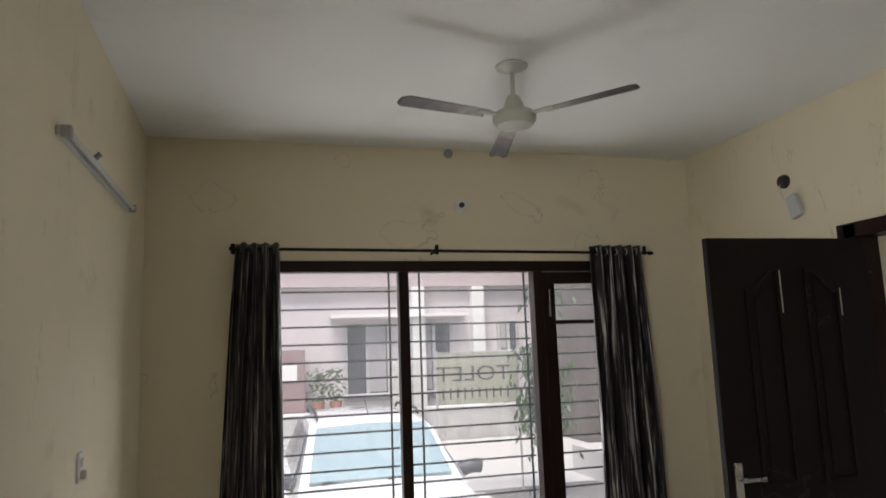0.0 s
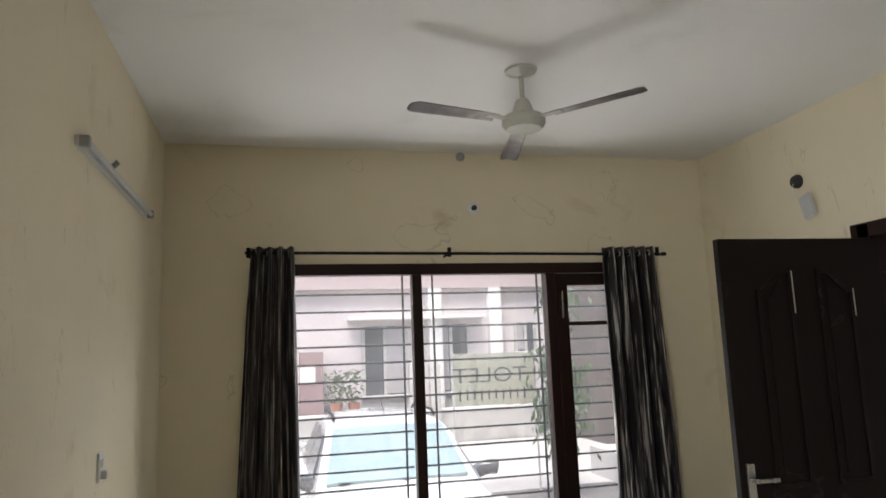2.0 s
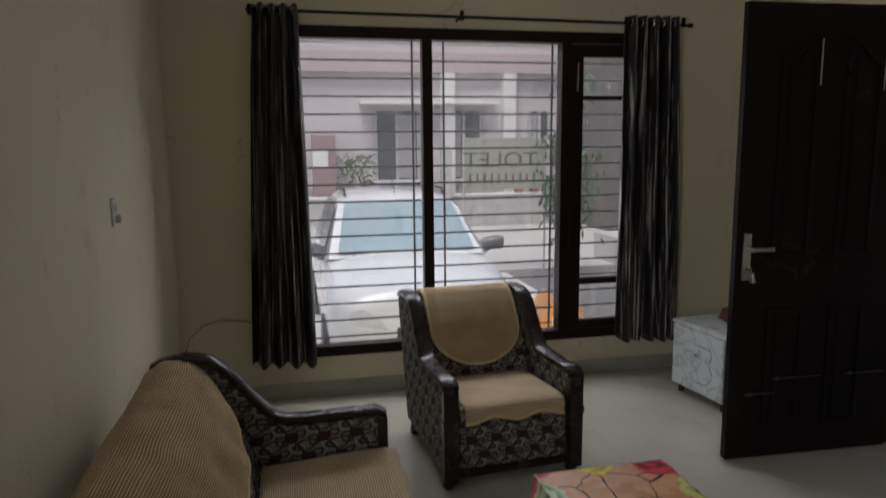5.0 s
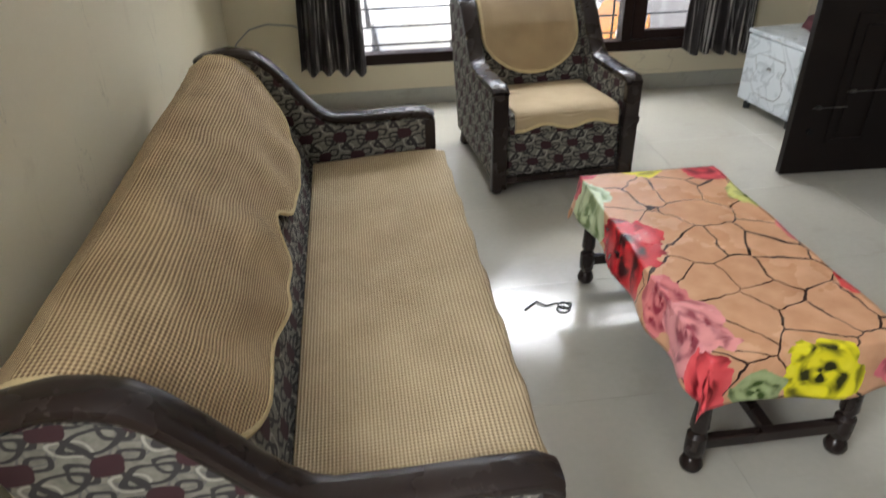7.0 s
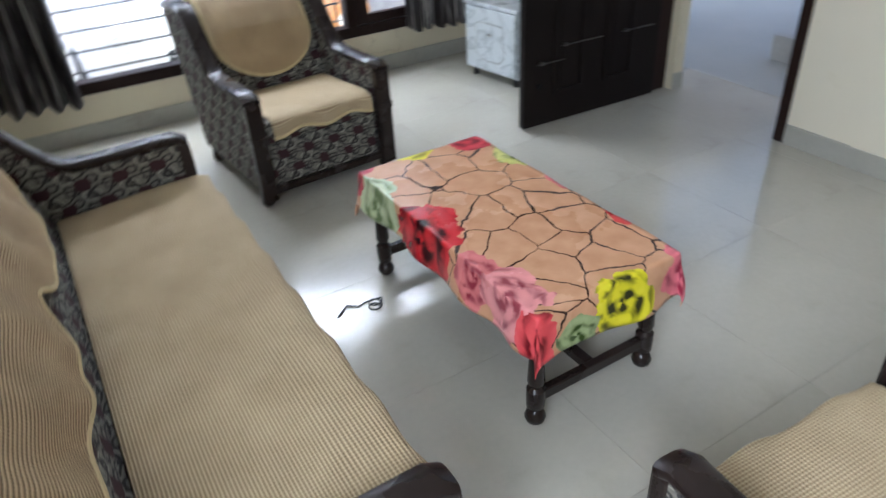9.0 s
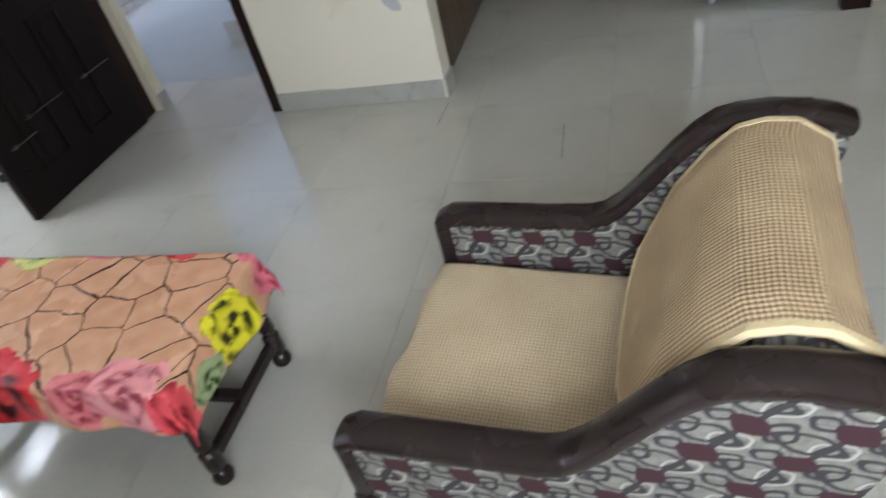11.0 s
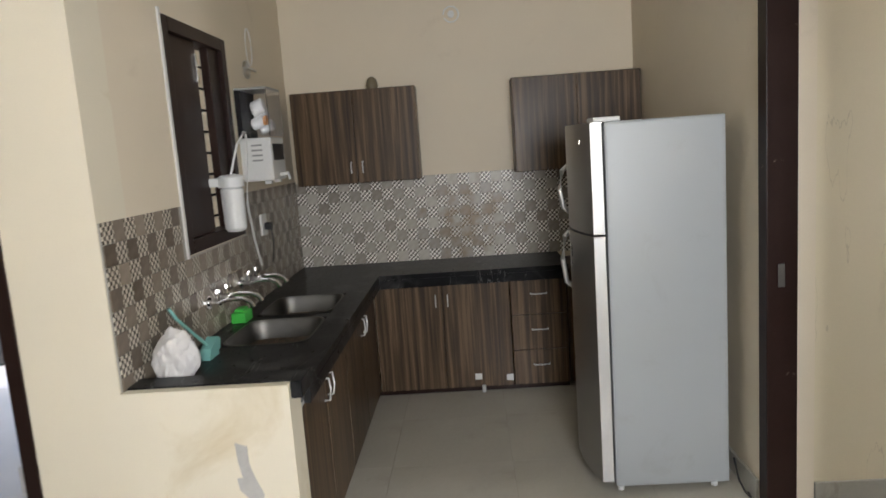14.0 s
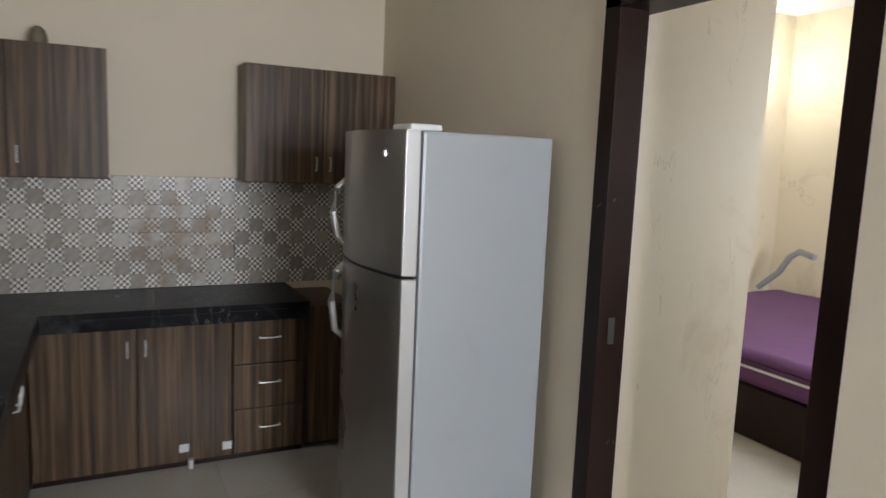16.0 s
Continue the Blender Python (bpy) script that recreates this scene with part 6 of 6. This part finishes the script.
part("gate_pillar", bx(0.72, 1.27, -0.7, -0.2, 0.0, 2.25, 0.01), M_GATE, house, "dull maroon gate pillar")
for x0, z0, z1 in ((3.95, 0.0, 3.75), (5.55, 0.0, 3.75)):
    part("column", bx(x0, x0 + 0.34, -0.28, 0.0, z0, z1, 0.02), M_OUTW, house, "whitewashed column")
for x0, x1 in ((-0.6, 3.6), (3.7, 7.6)):
    for z in (4.45, 4.75, 5.05):
        part("balcony_line", bx(x0, x1, -0.215, -0.195, z, z + 0.05), M_PINKD, house)
part("chajja", bx(1.9, 5.4, -0.45, 0.0, 2.98, 3.06, 0.01), M_OUTW, house, "pale sunshade slab over the windows")
part("shade_band", bx(-1.6, 8.3, -0.06, 0.0, 0.0, 0.95, 0.01), M_CONC, house, "grey cement plinth")
part("name_plate", bx(0.72, 1.08, -0.72, -0.701, 1.5, 1.9, 0.004), M_OUTW, house, "white name plate")
for x in (3.36, 3.86):
    gp_ = thing("gate_post", pose(x, 16.45, -0.5), "pale round-topped gate post by the street", "post", "gate posts")
    pb = bx(-0.12, 0.12, -0.12, 0.12, 0.0, 1.85, 0.01)
    bmesh.ops.create_uvsphere(pb, u_segments=14, v_segments=8, radius=0.12, matrix=pose(0, 0, 1.85))
    part("shaft", pb, M_CONC, gp_, smooth=True)
fw = thing("front_wall", pose(0, 16.6, -0.5), "low grey cement front wall of the opposite house", "wall", kind="structure")
part("wall", bx(-6, 12, -0.1, 0.1, 0, 0.75, 0.01), M_CONC, fw)
part("coping", bx(-6, 12, -0.14, 0.14, 0.75, 0.80, 0.01), M_OUTW, fw)
for k, x in enumerate((1.55, 1.95, 5.75, 6.15, 7.9, 8.5)):
    pt = thing("flower_pot", pose(x, 16.6, 0.30), "terracotta flower pot with a plant on the wall", "flower pot", "pots on the wall")
    part("pot", lathe(bmesh.new(), [(0.10, 0.0), (0.15, 0.22), (0.16, 0.25), (0.12, 0.25)], 14), M_RED, pt, smooth=True)
    lf = bmesh.new()
    rg = random.Random(k)
    for _ in range(110):
        a, r, h = rg.uniform(0, 6.28), rg.uniform(0.02, 0.30), rg.uniform(0.25, 0.5 + (0.5 if k < 2 else 0.1))
        sheetm = pose(r * math.cos(a), r * math.sin(a), h, rg.uniform(-60, 60), rg.uniform(-60, 60), rg.uniform(0, 360))
        lf.faces.new([lf.verts.new(sheetm @ Vector(p)) for p in ((-0.03, 0, 0), (0, -0.07, 0.01), (0.03, 0, 0), (0, 0.09, -0.01))])
    part("leaves", lf, M_FOL, pt)


def tree(m, label, height, spread, droop, count, seed):
    t = thing("tree", m, label, "tree")
    rg = random.Random(seed)
    tb2 = bmesh.new()
    pts = [(0.05 * math.sin(k), 0.05 * math.cos(2 * k), height * k / 6) for k in range(7)]
    for k in range(6):
        rod(tb2, pts[k], pts[k + 1], 0.09 - 0.011 * k, 8, 0.09 - 0.011 * (k + 1))
    tips = []
    for k in range(14):
        z = height * rg.uniform(0.35, 0.98)
        a = rg.uniform(0, 6.28)
        tip = (spread * math.cos(a) * rg.uniform(0.5, 1), spread * math.sin(a) * rg.uniform(0.5, 1), z - droop * rg.uniform(0, 0.6))
        rod(tb2, (0, 0, z), tip, 0.025, 6, 0.008)
        tips.append(((0, 0, z), tip))
    part("trunk", tb2, M_BARK, t)
    lf = bmesh.new()
    for _ in range(count):
        p, q = rg.choice(tips)
        s = rg.uniform(0.2, 1.1)
        c = Vector(p).lerp(Vector(q), s) + Vector((rg.gauss(0, 0.13), rg.gauss(0, 0.13), -abs(rg.gauss(0, droop * 0.45))))
        lm = Matrix.Translation(c) @ pose(0, 0, 0, rg.uniform(-35, 35), rg.uniform(-35, 35), rg.uniform(0, 360))
        w, h = rg.uniform(0.018, 0.035), rg.uniform(0.09, 0.2)
        lf.faces.new([lf.verts.new(lm @ Vector(v)) for v in ((0, 0, 0), (w, 0.01, -h * 0.45), (0, 0.02, -h), (-w, 0.01, -h * 0.45))])
    part("crown", lf, M_FOL, t)


tree(pose(4.26, 9.9, -0.5), "slim tree with drooping narrow green leaves by the street", 3.3, 0.26, 0.6, 1500, 4)

# ---- outdoors, beyond the entrance ----
structure("side_yard", bx(3.275, 17.8, 2.005, 4.5, -0.50, -0.02), M_DUSTY, "pale dusty concrete side passage floor")
ye = bx(4.4, 17.8, 4.5, 7.0, -0.50, -0.04)
box(ye, 5.4, 17.8, 7.001, 11.4, -0.50, -0.04)
structure("side_yard_edge", ye, M_PORCH, "pale concrete yard")
structure("threshold", bx(RW + 0.002, RW + 0.06, 2.13, 3.04, -0.10, -0.002), M_TILE, "polished door threshold")
structure("doorway_floor", bx(RW + 0.062, RW + 0.2, 2.13, 3.04, -0.10, -0.021), M_DUSTY, "pale concrete in the doorway")
lw = thing("low_brick_wall", pose(0, 0, -0.02), "low whitewashed brick ledge in the yard", "wall", kind="structure")
for row in range(3):
    for k in range(7):
        x0 = 3.80 + 0.235 * k - (0.1 if row % 2 else 0.0)
        part("brick", bx(x0, x0 + 0.225, 4.45, 4.56, 0.068 * row, 0.068 * row + 0.062, 0.004), M_BRICK, lw)
part("coping", bx(3.78, 5.45, 4.44, 4.57, 0.204, 0.216, 0.003), M_OUTW, lw)
solid("concrete_step", bx(4.09, 4.27, 2.25, 2.95, -0.02, 0.14, 0.008), M_CONC, "grey concrete step block in the side passage", "step")


def scooter(m, label, color):
    s = thing("scooter", m, label, "scooter", "parked scooters")
    paint = mat("scooter_paint_" + color[0], color[1], 0.3, var=0.05, bump=0, coat=0.5)
    for x in (-0.62, 0.62):
        w = part("wheel", lathe(bmesh.new(), [(0.13, -0.05), (0.21, -0.05), (0.235, 0.0), (0.21, 0.05), (0.13, 0.05)], 24, pose(x, 0, 0.235, 90, 0, 0)), M_BLACKP, s, smooth=True)
        part("rim", lathe(bmesh.new(), [(0.13, -0.03), (0.04, -0.045), (0.04, 0.045), (0.13, 0.03)], 18, pose(x, 0, 0.235, 90, 0, 0)), M_STEEL, w)
    part("rear_body", sweep(bmesh.new(), [(0.86, 0, 0.62), (0.7, 0, 0.60), (0.45, 0, 0.52), (0.2, 0, 0.42), (0.12, 0, 0.30)], 0.30, 0.34, 14), paint, s, smooth=True)
    part("footboard", bx(-0.38, 0.2, -0.16, 0.16, 0.24, 0.30, 0.02), M_GREYP, s)
    part("front_apron", sweep(bmesh.new(), [(-0.36, 0, 0.28), (-0.44, 0, 0.50), (-0.50, 0, 0.75), (-0.48, 0, 0.92)], 0.36, 0.10, 14), paint, s, smooth=True)
    part("mudguard", sweep(bmesh.new(), [(-0.86, 0, 0.36), (-0.76, 0, 0.48), (-0.6, 0, 0.50), (-0.46, 0, 0.42)], 0.14, 0.05, 10), paint, s, smooth=True)
    part("seat", sweep(bmesh.new(), [(0.02, 0, 0.70), (0.12, 0, 0.74), (0.4, 0, 0.75), (0.62, 0, 0.79), (0.82, 0, 0.80)], 0.27, 0.11, 12), M_BLACKP, s, "black padded seat", True)
    part("handlebar", sweep(bmesh.new(), [(-0.30, -0.34, 1.0), (-0.40, -0.2, 1.02), (-0.46, 0, 1.0), (-0.40, 0.2, 1.02), (-0.30, 0.34, 1.0)], 0.035, 0.035, 8), M_BLACKP, s, smooth=True)
    part("headlamp", lathe(bmesh.new(), [(0.03, -0.06), (0.10, 0.0), (0.11, 0.05), (0.02, 0.08)], 16, pose(-0.50, 0, 0.96, 0, -80, 0)), paint, s, smooth=True)
    for y in (-0.26, 0.26):
        mr = part("mirror", rod(bmesh.new(), (-0.40, y, 1.02), (-0.38, y * 1.2, 1.20), 0.006, 6), M_IRON, s)
        part("glass", lathe(bmesh.new(), [(0.05, -0.01), (0.055, 0.0), (0.05, 0.01)], 14, pose(-0.38, y * 1.2, 1.23, 0, 80, 0)), M_BLACKP, mr)


scooter(pose(6.05, 5.05, -0.04, -6, 0, 152), "dark blue scooter parked in the yard", ("blue", (0.03, 0.04, 0.07)))
scooter(pose(6.55, 5.65, -0.04, -6, 0, 158), "grey scooter parked behind another", ("grey", (0.10, 0.115, 0.14)))
scooter(pose(7.05, 6.25, -0.04, -6, 0, 163), "grey scooter parked behind another", ("silver", (0.22, 0.23, 0.25)))
scooter(pose(7.35, 5.55, -0.04, -6, 0, 150), "black scooter parked at the end of the row", ("black", (0.02, 0.02, 0.022)))

stair = thing("outdoor_stair", pose(0, 8.2, -0.04), "white stepped staircase parapet in the yard", "staircase", kind="structure")
for k in range(7):
    part("parapet_step", bx(7.54 + 0.62 * k, 8.158 + 0.62 * k, 0, 0.18, 0, 3.55 - 0.467 * k, 0.006), M_PARAPET, stair)
part("flight", prism(bmesh.new(), [(7.5, 0.0), (12.2, 0.0), (7.5, 3.2)], "y", 0.18, 1.2), M_CONC, stair)
structure("low_yard_wall", bx(6.6, 8.3, 7.2, 7.35, -0.04, 1.15, 0.01), M_PARAPET, "low white yard wall")
nb = thing("neighbour_building", pose(0, 11.5, -0.5), "brown-grey coursed stone building beyond the yard", "building")
part("wall", bx(7.2, 24.0, 0, 5.0, 0, 8.0), M_STONE, nb)
for k in range(9):
    part("stone_course", bx(7.2, 24.0, -0.035, 0.0, 0.40 + 0.52 * k, 0.86 + 0.52 * k, 0.012), M_STONE, nb)
pp = thing("pipe", pose(13.95, 11.0, -0.5), "dark upright pipe against the building", "pipe")
part("pole", rod(bmesh.new(), (0, 0, 0), (0, 0, 7.0), 0.06, 10), M_IRON, pp)
structure("yard_end_wall", bx(17.8, 18.0, 2.005, 11.5, -0.5, 3.0), M_OUTW, "white yard end wall")

# ---- wall tiles of the kitchen ----
def tile_mesh(name, w, h, axis, material):
    b = bmesh.new()
    if axis == "y":
        box(b, -w / 2, w / 2, -0.006, 0.0, -h / 2, h / 2, 0.0015)
    else:
        box(b, -0.006, 0.0, -w / 2, w / 2, -h / 2, h / 2, 0.0015)
    me = bpy.data.meshes.new(name)
    b.to_mesh(me)
    b.free()
    me.materials.append(material)
    return me


TW, TH = 0.0745, 0.0742
tb1 = bmesh.new()
for x0, x1, z1 in ((RW + 0.005, 3.72, 1.395), (3.72, 4.485, 1.18), (4.485, BW - 0.005, 1.395)):
    box(tb1, x0, x1, KW - 0.0035, KW - 0.0005, CT + 0.001, z1)
t1 = structure("tiling_sink_wall", tb1, M_GROUT, "brown and cream chequered mosaic tiles above the sinks")
kinds = [tile_mesh("tile", TW - 0.0012, TH - 0.0014, "y", q) for q in (M_TBROWN, M_TCREAM)]
for r in range(8):
    for c in range(34):
        x, z = RW + 0.01 + TW * (c + 0.5), CT + 0.003 + TH * (r + 0.5)
        if 3.70 < x < 4.52 and z > 1.15:
            continue
        o = new("tile", kinds[(r + c) % 2])
        o.parent, o.location = t1, (x, KW - 0.0035, z)
t2 = structure("tiling_back_wall", bx(BW - 0.0035, BW - 0.0005, SW + 0.005, KW - 0.005, CT + 0.001, 1.38), M_GROUT, "pale patterned mosaic tiles behind the counter")
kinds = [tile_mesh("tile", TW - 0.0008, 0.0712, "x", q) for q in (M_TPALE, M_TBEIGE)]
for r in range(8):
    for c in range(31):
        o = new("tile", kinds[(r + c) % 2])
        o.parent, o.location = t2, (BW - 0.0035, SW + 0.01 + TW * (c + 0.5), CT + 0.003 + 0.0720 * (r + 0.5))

# ---- floor tiles ----
TS = 0.60
meshes = {}
for i in range(11):
    for j in range(-3, 10):
        x0, y0 = -0.64 + TS * i, SW - 0.2 + TS * j
        w, d = min(TS, (BW + 0.2 if j >= 0 else 2.6) - x0) - 0.001, min(TS, WW + 0.23 - y0) - 0.001
        if w < 0.02 or d < 0.02 or (x0 > 3.2 and y0 > 2.0):
            continue
        key = (round(w, 3), round(d, 3))
        if key not in meshes:
            b = bx(0, w, 0, d, -0.012, 0.0)
            me = bpy.data.meshes.new("floor_tile")
            b.to_mesh(me)
            b.free()
            me.materials.append(M_TILE)
            meshes[key] = me
        o = new("floor_tile", meshes[key])
        o.parent, o.location = floor, (x0, y0, 0)
